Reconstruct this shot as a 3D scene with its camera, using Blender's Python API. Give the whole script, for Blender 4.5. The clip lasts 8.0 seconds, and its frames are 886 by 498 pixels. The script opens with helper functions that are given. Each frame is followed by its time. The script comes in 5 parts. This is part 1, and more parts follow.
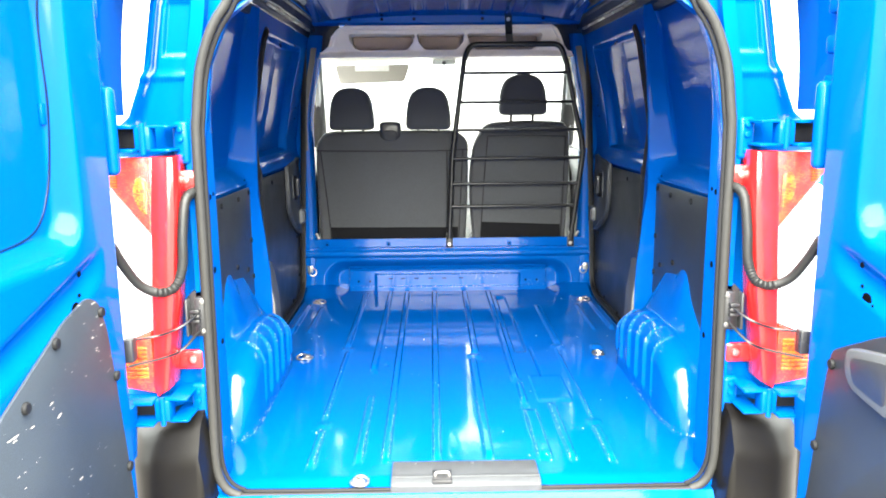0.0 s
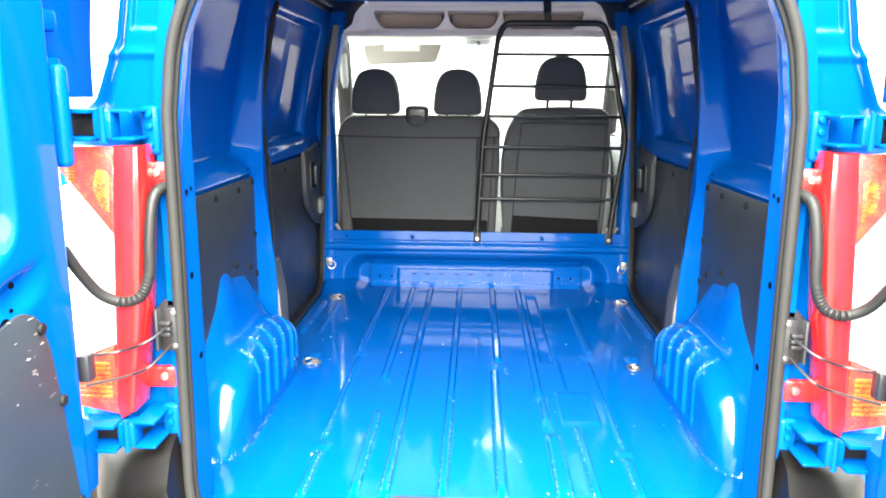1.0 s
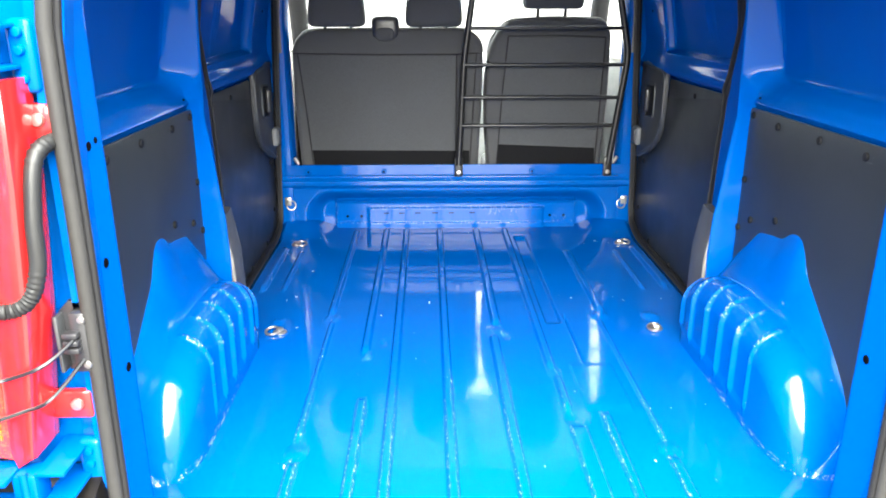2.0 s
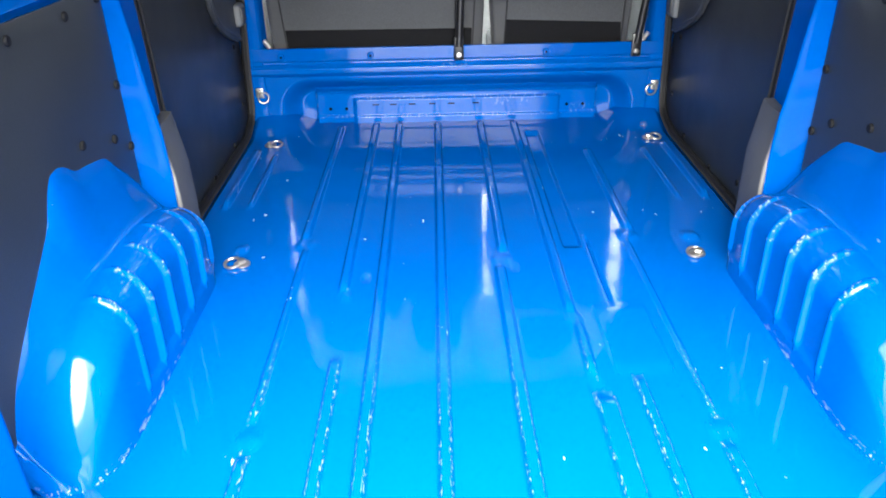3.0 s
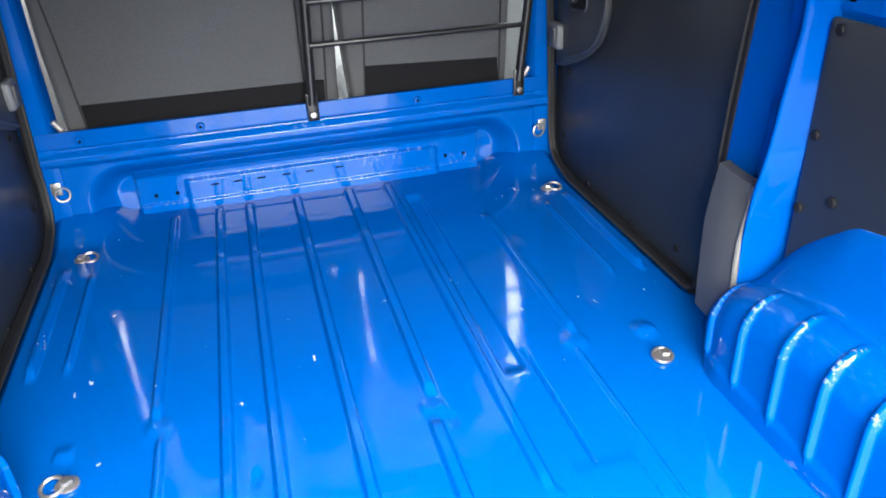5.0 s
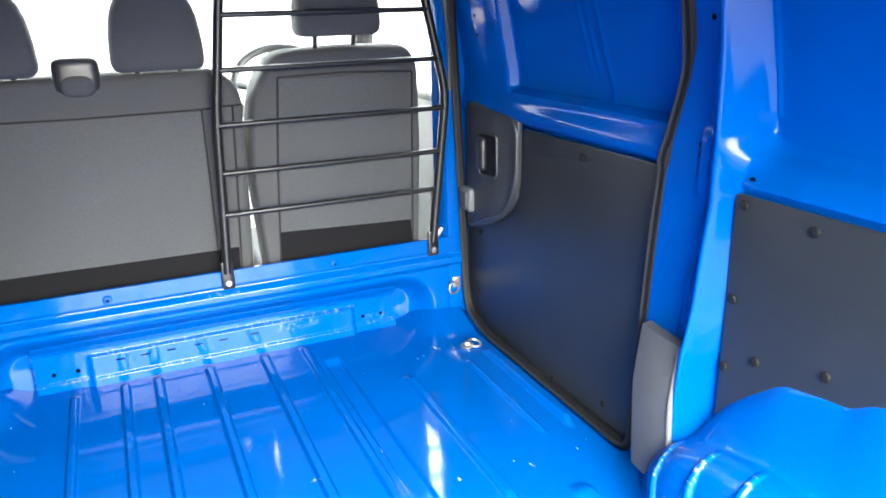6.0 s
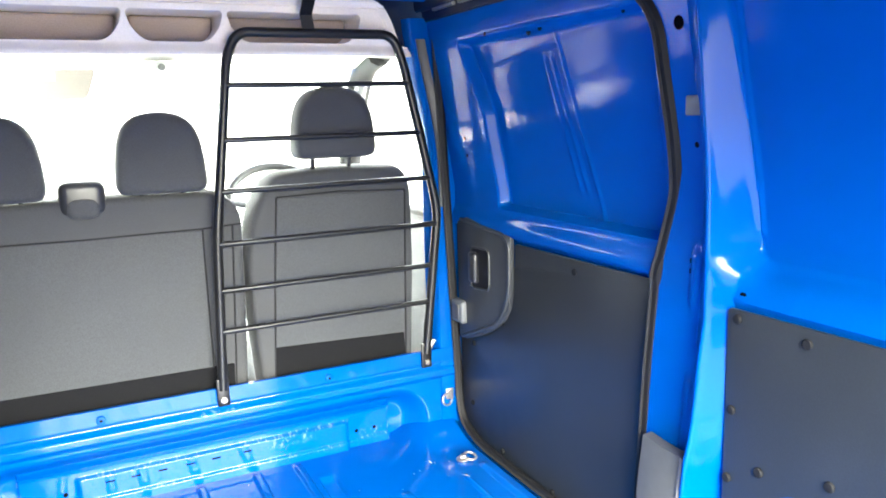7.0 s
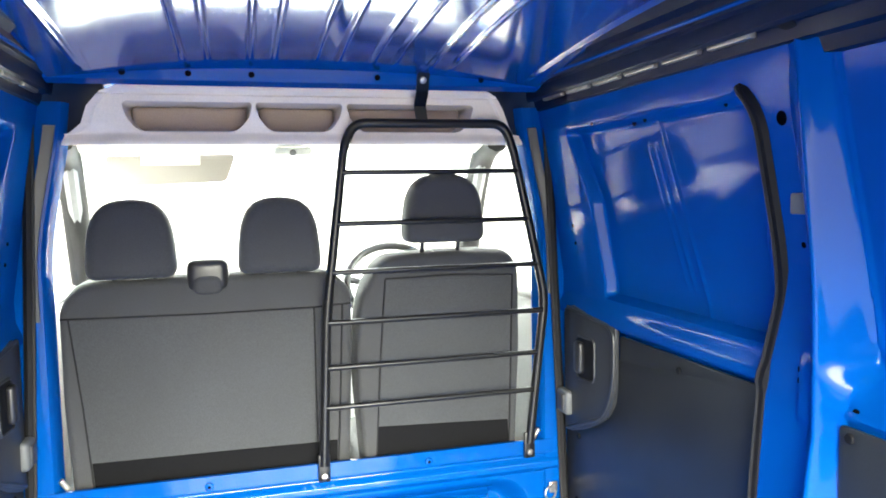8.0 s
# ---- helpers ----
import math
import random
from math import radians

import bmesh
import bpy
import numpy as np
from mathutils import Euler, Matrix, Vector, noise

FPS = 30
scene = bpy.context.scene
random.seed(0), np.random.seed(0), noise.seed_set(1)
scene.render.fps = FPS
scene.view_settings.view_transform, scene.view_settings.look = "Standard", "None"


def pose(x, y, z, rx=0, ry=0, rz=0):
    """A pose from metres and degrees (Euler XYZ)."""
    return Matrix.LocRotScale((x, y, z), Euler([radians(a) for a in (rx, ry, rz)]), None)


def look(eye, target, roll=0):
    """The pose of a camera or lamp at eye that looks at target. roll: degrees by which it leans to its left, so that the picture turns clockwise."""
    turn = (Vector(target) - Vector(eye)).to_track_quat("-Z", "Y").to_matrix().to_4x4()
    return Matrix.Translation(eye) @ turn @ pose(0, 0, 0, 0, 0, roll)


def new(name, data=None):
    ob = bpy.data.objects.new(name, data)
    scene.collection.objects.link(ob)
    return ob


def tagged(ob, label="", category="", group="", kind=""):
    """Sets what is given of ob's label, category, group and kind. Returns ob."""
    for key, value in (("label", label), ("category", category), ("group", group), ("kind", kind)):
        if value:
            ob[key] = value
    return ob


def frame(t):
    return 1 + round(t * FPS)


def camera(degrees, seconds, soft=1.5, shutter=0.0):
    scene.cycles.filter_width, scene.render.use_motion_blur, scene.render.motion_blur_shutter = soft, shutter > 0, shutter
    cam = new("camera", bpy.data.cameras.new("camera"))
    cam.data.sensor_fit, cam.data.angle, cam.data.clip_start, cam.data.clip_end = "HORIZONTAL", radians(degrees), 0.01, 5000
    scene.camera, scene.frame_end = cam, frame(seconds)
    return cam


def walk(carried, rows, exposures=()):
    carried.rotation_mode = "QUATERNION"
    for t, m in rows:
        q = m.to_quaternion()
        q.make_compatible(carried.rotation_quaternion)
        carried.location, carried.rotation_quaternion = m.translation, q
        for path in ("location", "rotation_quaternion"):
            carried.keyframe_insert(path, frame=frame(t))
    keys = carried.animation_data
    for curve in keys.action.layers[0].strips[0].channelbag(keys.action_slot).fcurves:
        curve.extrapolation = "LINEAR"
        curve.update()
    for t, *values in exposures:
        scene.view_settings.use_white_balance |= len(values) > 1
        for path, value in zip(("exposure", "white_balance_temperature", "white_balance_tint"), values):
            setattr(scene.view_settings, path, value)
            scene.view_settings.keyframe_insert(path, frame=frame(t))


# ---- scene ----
# A panel van seen through its open rear doors. x: across, y: towards the cab, z: up from the load floor.
cam = camera(61.5, 8.0, soft=1.8)
PATH = [
    (0, (-0.077, -1.74, 0.929), (-0.05, 0.227, 0.565), -0.5),
    (0.5, (-0.054, -1.621, 0.924), (-0.067, 0.338, 0.524), -0.4),
    (1, (-0.005, -1.477, 0.939), (-0.089, 0.478, 0.529), 0.4),
    (1.2, (-0.01, -1.409, 0.936), (-0.096, 0.533, 0.467), 0.5),
    (2.3, (-0.138, -0.888, 0.92), (-0.059, 0.987, 0.229), -0.1),
    (2.5, (-0.137, -0.806, 0.911), (-0.051, 1.043, 0.153), 0.0),
    (3, (-0.073, -0.605, 0.888), (-0.066, 1.16, -0.053), -1.2),
    (3.5, (-0.052, -0.462, 0.875), (0.01, 1.251, -0.157), -1.1),
    (4, (-0.125, -0.293, 0.88), (0.086, 1.403, -0.158), -2.2),
    (4.2, (-0.157, -0.231, 0.888), (0.148, 1.461, -0.134), -3.8),
    (5.3, (-0.16, -0.025, 0.947), (0.347, 1.687, 0.045), -1.9),
    (5.5, (-0.177, -0.016, 0.959), (0.41, 1.705, 0.125), -1.8),
    (6, (-0.225, 0.0, 0.989), (0.537, 1.739, 0.359), -1.4),
    (6.5, (-0.27, -0.003, 1.011), (0.502, 1.777, 0.525), -1.2),
    (7, (-0.292, -0.014, 1.026), (0.567, 1.756, 0.666), -1.7),
    (7.5, (-0.304, -0.031, 1.056), (0.589, 1.742, 0.817), -0.7),
    (8, (-0.202, -0.047, 1.059), (0.326, 1.876, 0.902), -1.0),
]
EXPOSURES = [(0.0, 4.8, 6850, 2), (1.2, 4.85, 6900, 2), (2.5, 4.8, 6500, 5), (3.0, 4.6, 6400, 6), (3.5, 4.5, 6400, 7), (4.2, 4.43, 6400, 7), (5.5, 5.15, 6500, 6), (6.0, 5.6, 6600, 4),
             (7.0, 6.08, 6850, 1), (8.0, 5.55, 7000, 0)]
walk(cam, [(t, look(eye, target, roll)) for t, eye, target, roll in PATH], EXPOSURES)


# ---- light ----
world = bpy.data.worlds.new("sky")
scene.world = world
world.use_nodes = True
wn, wl = world.node_tree.nodes, world.node_tree.links
sky = wn.new("ShaderNodeTexSky")
sky.sky_type = "NISHITA"
sky.sun_disc = False
sky.sun_elevation, sky.sun_rotation = radians(42), radians(180)
sky.air_density, sky.dust_density = 1.0, 4.0
# overcast veil: three times brighter overhead than at the skyline
way_up = wn.new("ShaderNodeTexCoord")
split = wn.new("ShaderNodeSeparateXYZ")
wl.new(way_up.outputs["Generated"], split.inputs[0])
dome = wn.new("ShaderNodeMapRange")
dome.inputs[1].default_value, dome.inputs[2].default_value = 0.0, 1.0
dome.inputs[3].default_value, dome.inputs[4].default_value = 0.3, 1.5
wl.new(split.outputs[2], dome.inputs[0])
cloud = wn.new("ShaderNodeVectorMath")
cloud.operation = "SCALE"
cloud.inputs[0].default_value = (7.0, 7.15, 7.3)
wl.new(dome.outputs[0], cloud.inputs["Scale"])
veil = wn.new("ShaderNodeMix")
veil.data_type = "RGBA"
veil.inputs[0].default_value = 0.9
wl.new(sky.outputs[0], veil.inputs[6])
wl.new(cloud.outputs[0], veil.inputs[7])
wl.new(veil.outputs[2], wn["Background"].inputs[0])
wn["Background"].inputs[1].default_value = 0.09
sun_data = bpy.data.lights.new("sun", "SUN")
sun_data.energy, sun_data.angle, sun_data.color = 1.6, radians(74), (1.0, 0.97, 0.93)
sun = new("sun", sun_data)
sun.matrix_world = look((0, -9, 8.2), (0.0, 0, 0.1))


# ---- materials ----
def material(name, color, rough=0.5, metal=0.0, coat=0.0, grain=0.06, grain_scale=60.0, bump=0.05, bump_scale=220.0,
             stain=0.08, stain_scale=4.0, chips=0.0, chip_color=(0.55, 0.6, 0.66), transmission=0.0, rough_var=0.08, sheen=0.0, coat_rough=0.06, chip_area=0.5, specular=0.5, coat_ior=1.5, tint=(1, 1, 1), wear_glint=0.0, wear_glint_scale=330.0):
    m = bpy.data.materials.new(name)
    m.use_nodes = True
    n, l = m.node_tree.nodes, m.node_tree.links
    p = n["Principled BSDF"]
    tc = n.new("ShaderNodeTexCoord")

    def noisy(scale, detail=3.0):
        t = n.new("ShaderNodeTexNoise")
        t.inputs["Scale"].default_value, t.inputs["Detail"].default_value = scale, detail
        l.new(tc.outputs["Object"], t.inputs["Vector"])
        return t

    def ranged(src, lo, hi, a=0.3, b=0.7):
        r = n.new("ShaderNodeMapRange")
        r.inputs[1].default_value, r.inputs[2].default_value = a, b
        r.inputs[3].default_value, r.inputs[4].default_value = lo, hi
        l.new(src, r.inputs[0])
        return r.outputs[0]

    def times(a, b):
        t = n.new("ShaderNodeMath")
        t.operation = "MULTIPLY"
        l.new(a, t.inputs[0])
        if isinstance(b, float):
            t.inputs[1].default_value = b
        else:
            l.new(b, t.inputs[1])
        return t.outputs[0]

    fine, broad = noisy(grain_scale), noisy(stain_scale, 5.0)
    value = times(ranged(fine.outputs[0], 1 - grain, 1 + grain), ranged(broad.outputs[0], 1 - stain, 1 + stain))
    hsv = n.new("ShaderNodeHueSaturation")
    hsv.inputs["Color"].default_value = (*color, 1)
    l.new(value, hsv.inputs["Value"])
    out = hsv.outputs[0]
    if chips > 0:
        spots, where = noisy(85.0, 2.5), noisy(10.0, 3.0)
        streak = n.new("ShaderNodeMapping")
        streak.inputs["Scale"].default_value = (1.0, 0.35, 2.0)
        streak.inputs["Rotation"].default_value = (0.4, 0.5, 0.5)
        l.new(tc.outputs["Object"], streak.inputs[0])
        l.new(streak.outputs[0], spots.inputs["Vector"])
        mask = times(ranged(spots.outputs[0], 0.0, 1.0, 0.672, 0.69), ranged(where.outputs[0], 0.0, chips, chip_area, chip_area + 0.06))
        mix = n.new("ShaderNodeMix")
        mix.data_type = "RGBA"
        mix.inputs[7].default_value = (*chip_color, 1)
        l.new(mask, mix.inputs[0])
        l.new(out, mix.inputs[6])
        out = mix.outputs[2]
    if wear_glint > 0:
        # paint rubbed through along pressed edges, plus painted-in edge highlights, in short dashes
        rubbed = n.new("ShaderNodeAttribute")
        rubbed.attribute_name = "wear_glint"
        dash = noisy(wear_glint_scale, 2.0)
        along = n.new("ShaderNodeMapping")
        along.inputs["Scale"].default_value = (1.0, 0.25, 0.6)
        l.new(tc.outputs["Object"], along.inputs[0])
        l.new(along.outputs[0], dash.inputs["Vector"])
        mask = times(ranged(dash.outputs[0], 0.0, wear_glint, 0.57, 0.63), rubbed.outputs["Fac"])
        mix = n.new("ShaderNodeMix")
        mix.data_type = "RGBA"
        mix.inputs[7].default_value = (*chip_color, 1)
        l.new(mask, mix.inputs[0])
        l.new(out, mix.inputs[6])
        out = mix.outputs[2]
    l.new(out, p.inputs["Base Color"])
    l.new(ranged(broad.outputs[0], max(0.02, rough - rough_var), min(1.0, rough + rough_var)), p.inputs["Roughness"])
    p.inputs["Metallic"].default_value = metal
    p.inputs["Coat Weight"].default_value, p.inputs["Coat Roughness"].default_value = coat, coat_rough
    p.inputs["Transmission Weight"].default_value = transmission
    p.inputs["Sheen Weight"].default_value = sheen
    p.inputs["Coat IOR"].default_value = coat_ior
    p.inputs["Specular IOR Level"].default_value = specular
    p.inputs["Specular Tint"].default_value = (*tint, 1)
    if bump:
        b = n.new("ShaderNodeBump")
        b.inputs["Strength"].default_value, b.inputs["Distance"].default_value = bump, 0.004
        l.new(noisy(bump_scale, 2.0).outputs[0], b.inputs["Height"])
        l.new(b.outputs[0], p.inputs["Normal"])
    return m


BLUE = (0.0, 0.06, 0.28)
PAINT = dict(rough=0.34, coat_rough=0.09, coat_ior=1.42, specular=0.0, tint=(0.05, 0.5, 1.0), grain=0.012, grain_scale=14, stain=0.03, stain_scale=1.2)
blue = material("blue_paint", BLUE, coat=0.32, rough_var=0.02, bump=0.012, bump_scale=30, **PAINT)
blue_floor = material("blue_floor_paint", BLUE, coat=0.8, bump=0.012, bump_scale=18, chips=0.8, chip_area=0.63, rough_var=0.01, wear_glint=0.26, **{**PAINT, "coat_rough": 0.075})
blue_wall = material("blue_wall_paint", BLUE, coat=0.3, rough_var=0.02, bump=0.012, bump_scale=30, **PAINT)
blue_bulkhead = material("blue_bulkhead_paint", BLUE, coat=0.7, bump=0.03, bump_scale=30, rough_var=0.01, wear_glint=0.28, wear_glint_scale=110.0, **PAINT)
blue_worn = material("blue_worn_paint", BLUE, coat=0.8, rough_var=0.02, wear_glint=0.4, wear_glint_scale=200.0, bump=0.02, bump_scale=30, chips=0.5, chip_area=0.66, **PAINT)
board = material("dark_board", (0.016, 0.0185, 0.0225), 0.36, specular=0.45, chips=0.35, chip_area=0.68, chip_color=(0.16, 0.16, 0.16), grain=0.12, grain_scale=300, bump=0.12, bump_scale=500, stain=0.12)
board_worn = material("scratched_board", (0.025, 0.031, 0.039), 0.5, specular=0.3, grain=0.12, grain_scale=300, bump=0.12, bump_scale=500, stain=0.14, chips=0.8, chip_color=(0.5, 0.45, 0.4))
rubber = material("black_rubber", (0.008, 0.008, 0.009), 0.6, specular=0.15, bump=0.1)
# near-black for solid discs and bars that paint the shade inside holes and slots
hole_dark = material("hole_shade", (0.002, 0.002, 0.003), 0.9, specular=0.0, bump=0.0)
seal_grey = material("grey_rubber", (0.021, 0.0205, 0.02), 0.55, specular=0.2, bump=0.08)
black_steel = material("black_steel", (0.008, 0.008, 0.009), 0.34, coat=0.12, specular=0.35, bump=0.02)
black_plastic = material("black_plastic", (0.02, 0.02, 0.022), 0.32, bump=0.08, bump_scale=350)
bumper_black = material("bumper_plastic", (0.0035, 0.003, 0.0026), 0.34, specular=0.22, bump=0.06, bump_scale=300)
handle_black = material("handle_plastic", (0.03, 0.032, 0.035), 0.42, bump=0.06, bump_scale=350)
cover_grey = material("cover_grey", (0.05, 0.051, 0.053), 0.5, bump=0.1, bump_scale=400)
cover_edge_grey = material("cover_edge", (0.12, 0.117, 0.11), 0.5, bump=0.1, bump_scale=400)
visor_beige = material("visor_beige", (0.36, 0.34, 0.31), 0.7, grain=0.06, grain_scale=300, bump=0.08, bump_scale=500)
trim_grey = material("grey_trim", (0.1, 0.104, 0.108), 0.5, bump=0.1, bump_scale=400)
sill_grey = material("sill_plastic", (0.036, 0.038, 0.042), 0.5, specular=0.3, bump=0.08, bump_scale=400, stain=0.12)
fabric = material("seat_fabric", (0.042, 0.043, 0.046), 0.85, grain=0.2, grain_scale=420, bump=0.25, bump_scale=600, stain=0.16, sheen=0.05)
fabric_panel = material("seat_back_fabric", (0.041, 0.043, 0.046), 0.8, grain=0.2, grain_scale=420, bump=0.2, bump_scale=600, stain=0.16, sheen=0.05)
# dark skirt cloth, with the shadow at the seat foot in its colour
fabric_dark = material("shaded_skirt_fabric", (0.007, 0.007, 0.008), 0.95, specular=0.1, grain=0.2, grain_scale=420, bump=0.2, bump_scale=600)
piping_grey = material("seat_piping", (0.019, 0.019, 0.021), 0.9, specular=0.2, bump=0.1)
beige = material("beige_plastic", (0.88, 0.79, 0.70), 0.6, grain=0.05, grain_scale=300, bump=0.08, bump_scale=500)
# brown lining colour, darkened further by the shade inside the pockets
beige_dark = material("shaded_shelf_lining", (0.40, 0.32, 0.28), 0.8, grain=0.1, grain_scale=300, bump=0.1, bump_scale=500)
cream = material("headlining", (0.7, 0.68, 0.64), 0.85, grain=0.08, grain_scale=400, bump=0.12, bump_scale=600)
pale_grey = material("pale_grey_plastic", (0.5, 0.52, 0.52), 0.5, bump=0.08, bump_scale=400)
handle_grey = material("handle_grey", (0.05, 0.052, 0.054), 0.45, bump=0.08, bump_scale=400)
zinc = material("zinc_plate", (0.38, 0.365, 0.34), 0.36, metal=0.9, grain=0.1, bump=0.06, stain=0.15)
red_lens = material("red_lens", (0.4, 0.012, 0.013), 0.16, coat=0.5, bump=0.0)
amber_lens = material("amber_lens", (0.6, 0.11, 0.01), 0.15, coat=1.0, bump=0.25, bump_scale=120)
conduit_grey = material("conduit_grey", (0.012, 0.012, 0.012), 0.5, specular=0.3, bump=0.05)
paving = material("paving", (0.075, 0.066, 0.06), 0.85, grain=0.2, grain_scale=30, bump=0.4, bump_scale=60, stain=0.18, stain_scale=0.6)
label_white = material("label_paper", (0.8, 0.8, 0.79), 0.6, bump=0.0)


def optic(name, a, b, scale, share):
    """Lens plastic over small moulded prisms: two colours mottled cell by cell."""
    m = bpy.data.materials.new(name)
    m.use_nodes = True
    n, l = m.node_tree.nodes, m.node_tree.links
    p = n["Principled BSDF"]
    tc, cells, patch = n.new("ShaderNodeTexCoord"), n.new("ShaderNodeTexVoronoi"), n.new("ShaderNodeTexNoise")
    squash = n.new("ShaderNodeMapping")
    squash.inputs["Scale"].default_value = (1.0, 0.2, 1.8)
    l.new(tc.outputs["Object"], squash.inputs[0])
    cells.inputs["Scale"].default_value = scale
    cells.inputs["Randomness"].default_value = 0.35
    l.new(squash.outputs[0], cells.inputs["Vector"])
    patch.inputs["Scale"].default_value = 34.0
    l.new(tc.outputs["Object"], patch.inputs["Vector"])
    grey = n.new("ShaderNodeSeparateColor")
    l.new(cells.outputs["Color"], grey.inputs[0])
    add = n.new("ShaderNodeMath")
    add.operation = "MULTIPLY_ADD"
    add.inputs[1].default_value = 0.3
    l.new(grey.outputs[0], add.inputs[0])
    l.new(patch.outputs[0], add.inputs[2])
    ramp = n.new("ShaderNodeMapRange")
    ramp.inputs[1].default_value, ramp.inputs[2].default_value = share, share + 0.22
    l.new(add.outputs[0], ramp.inputs[0])
    mix = n.new("ShaderNodeMix")
    mix.data_type = "RGBA"
    mix.inputs[6].default_value, mix.inputs[7].default_value = (*a, 1), (*b, 1)
    l.new(ramp.outputs[0], mix.inputs[0])
    l.new(mix.outputs[2], p.inputs["Base Color"])
    p.inputs["Roughness"].default_value, p.inputs["Coat Weight"].default_value = 0.15, 1.0
    bump = n.new("ShaderNodeBump")
    bump.inputs["Strength"].default_value, bump.inputs["Distance"].default_value = 0.5, 0.002
    l.new(cells.outputs["Distance"], bump.inputs["Height"])
    l.new(bump.outputs[0], p.inputs["Normal"])
    return m


red_optic = optic("red_lamp_optic", (0.6, 0.03, 0.02), (0.72, 0.07, 0.025), 220.0, 0.64)
amber_optic = optic("amber_lamp_optic", (0.6, 0.035, 0.01), (0.66, 0.11, 0.012), 220.0, 0.52)
clear_optic = optic("clear_lamp_optic", (0.84, 0.86, 0.88), (0.72, 0.75, 0.78), 120.0, 0.66)


def glass_material():
    m = bpy.data.materials.new("window_glass")
    m.use_nodes = True
    p = m.node_tree.nodes["Principled BSDF"]
    p.inputs["Base Color"].default_value = (0.95, 0.98, 0.97, 1)
    p.inputs["Roughness"].default_value = 0.0
    p.inputs["IOR"].default_value = 1.1
    p.inputs["Transmission Weight"].default_value = 1.0
    return m


glass = glass_material()


# ---- shape helpers ----
class Shape:
    """Vertices and faces of one mesh; side mirrors it across x."""

    def __init__(self):
        self.v, self.f = [], []

    def add(self, verts, faces):
        k = len(self.v)
        self.v += [tuple(map(float, p)) for p in verts]
        self.f += [tuple(i + k for i in q) for q in faces]
        return self

    def grid(self, fn, nu, nv, back):
        """A sheet fn(u, v) with the thickness given by the vector back."""
        pts = [fn(i / nu, j / nv) for j in range(nv + 1) for i in range(nu + 1)]
        w, m = nu + 1, len(pts)
        pts = pts + [(p[0] + back[0], p[1] + back[1], p[2] + back[2]) for p in pts]
        fs = []
        for j in range(nv):
            for i in range(nu):
                a = j * w + i
                fs.append((a, a + 1, a + 1 + w, a + w))
                fs.append((m + a, m + a + w, m + a + 1 + w, m + a + 1))
        for i in range(nu):
            fs.append((i + 1, i, m + i, m + i + 1))
            b = nv * w + i
            fs.append((b, b + 1, m + b + 1, m + b))
        for j in range(nv):
            a, b = j * w, j * w + nu
            fs.append((a, a + w, m + a + w, m + a))
            fs.append((b + w, b, m + b, m + b + w))
        return self.add(pts, fs)

    def box(self, lo, hi, r=0.004, seg=2):
        bm = bmesh.new()
        bmesh.ops.create_cube(bm, size=1)
        for q in bm.verts:
            q.co = Vector([lo[i] + (q.co[i] + 0.5) * (hi[i] - lo[i]) for i in range(3)])
        r = min(r, 0.45 * min(abs(hi[i] - lo[i]) for i in range(3)))
        if r > 0:
            bmesh.ops.bevel(bm, geom=bm.edges[:], offset=r, segments=seg, affect="EDGES", profile=0.5)
        return self.take(bm)

    def take(self, bm, m=None):
        if m is not None:
            bmesh.ops.transform(bm, matrix=m, verts=bm.verts)
        bm.verts.index_update()
        self.add([q.co for q in bm.verts], [[q.index for q in f.verts] for f in bm.faces])
        bm.free()
        return self

    def prism(self, outline, axis, a, b, r=0.003):
        """An outline in the two other axes, pulled from a to b along axis, with softened edges."""
        bm = bmesh.new()

        def at(p, d):
            return {"x": (d, p[0], p[1]), "y": (p[0], d, p[1]), "z": (p[0], p[1], d)}[axis]
        lower = [bm.verts.new(at(p, a)) for p in outline]
        upper = [bm.verts.new(at(p, b)) for p in outline]
        k = len(outline)
        bm.faces.new(lower)
        bm.faces.new(upper[::-1])
        for i in range(k):
            bm.faces.new((lower[i], upper[i], upper[(i + 1) % k], lower[(i + 1) % k]))
        bmesh.ops.recalc_face_normals(bm, faces=bm.faces)
        if r > 0:
            rim = [e for e in bm.edges if len({q in upper for q in e.verts}) == 1]
            bmesh.ops.bevel(bm, geom=rim, offset=r, segments=2, affect="EDGES", profile=0.5)
        return self.take(bm)

    def tube(self, path, r, n=10, closed=False, flat=None):
        """A round bar along a path; r may be a function of the fraction along it."""
        path = [Vector(p) for p in path]
        k = len(path)
        pts, fs, ref = [], [], None
        for i, p in enumerate(path):
            a = path[(i - 1) % k] if closed or i else p
            b = path[(i + 1) % k] if closed or i < k - 1 else p
            d = (b - a).normalized()
            if ref is None:
                ref = d.orthogonal().normalized()
            ref = (ref - d * ref.dot(d)).normalized()
            other = d.cross(ref)
            rr = r(i / max(1, k - 1)) if callable(r) else r
            for j in range(n):
                t = 2 * math.pi * j / n
                pts.append(p + rr * (ref * math.cos(t) + other * math.sin(t)))
        for i in range(k if closed else k - 1):
            for j in range(n):
                a, b = i * n + j, i * n + (j + 1) % n
                c, d = ((i + 1) % k) * n + j, ((i + 1) % k) * n + (j + 1) % n
                fs.append((a, b, d, c))
        if not closed:
            fs.append(tuple(range(n))[::-1])
            fs.append(tuple((k - 1) * n + j for j in range(n)))
        return self.add(pts, fs)

    def disc(self, c, axis, r, h, n=14, dome=0.35):
        """A button: a short round head at c that rises by h along the unit vector axis."""
        d = Vector(axis).normalized()
        u = d.orthogonal().normalized()
        w = d.cross(u)
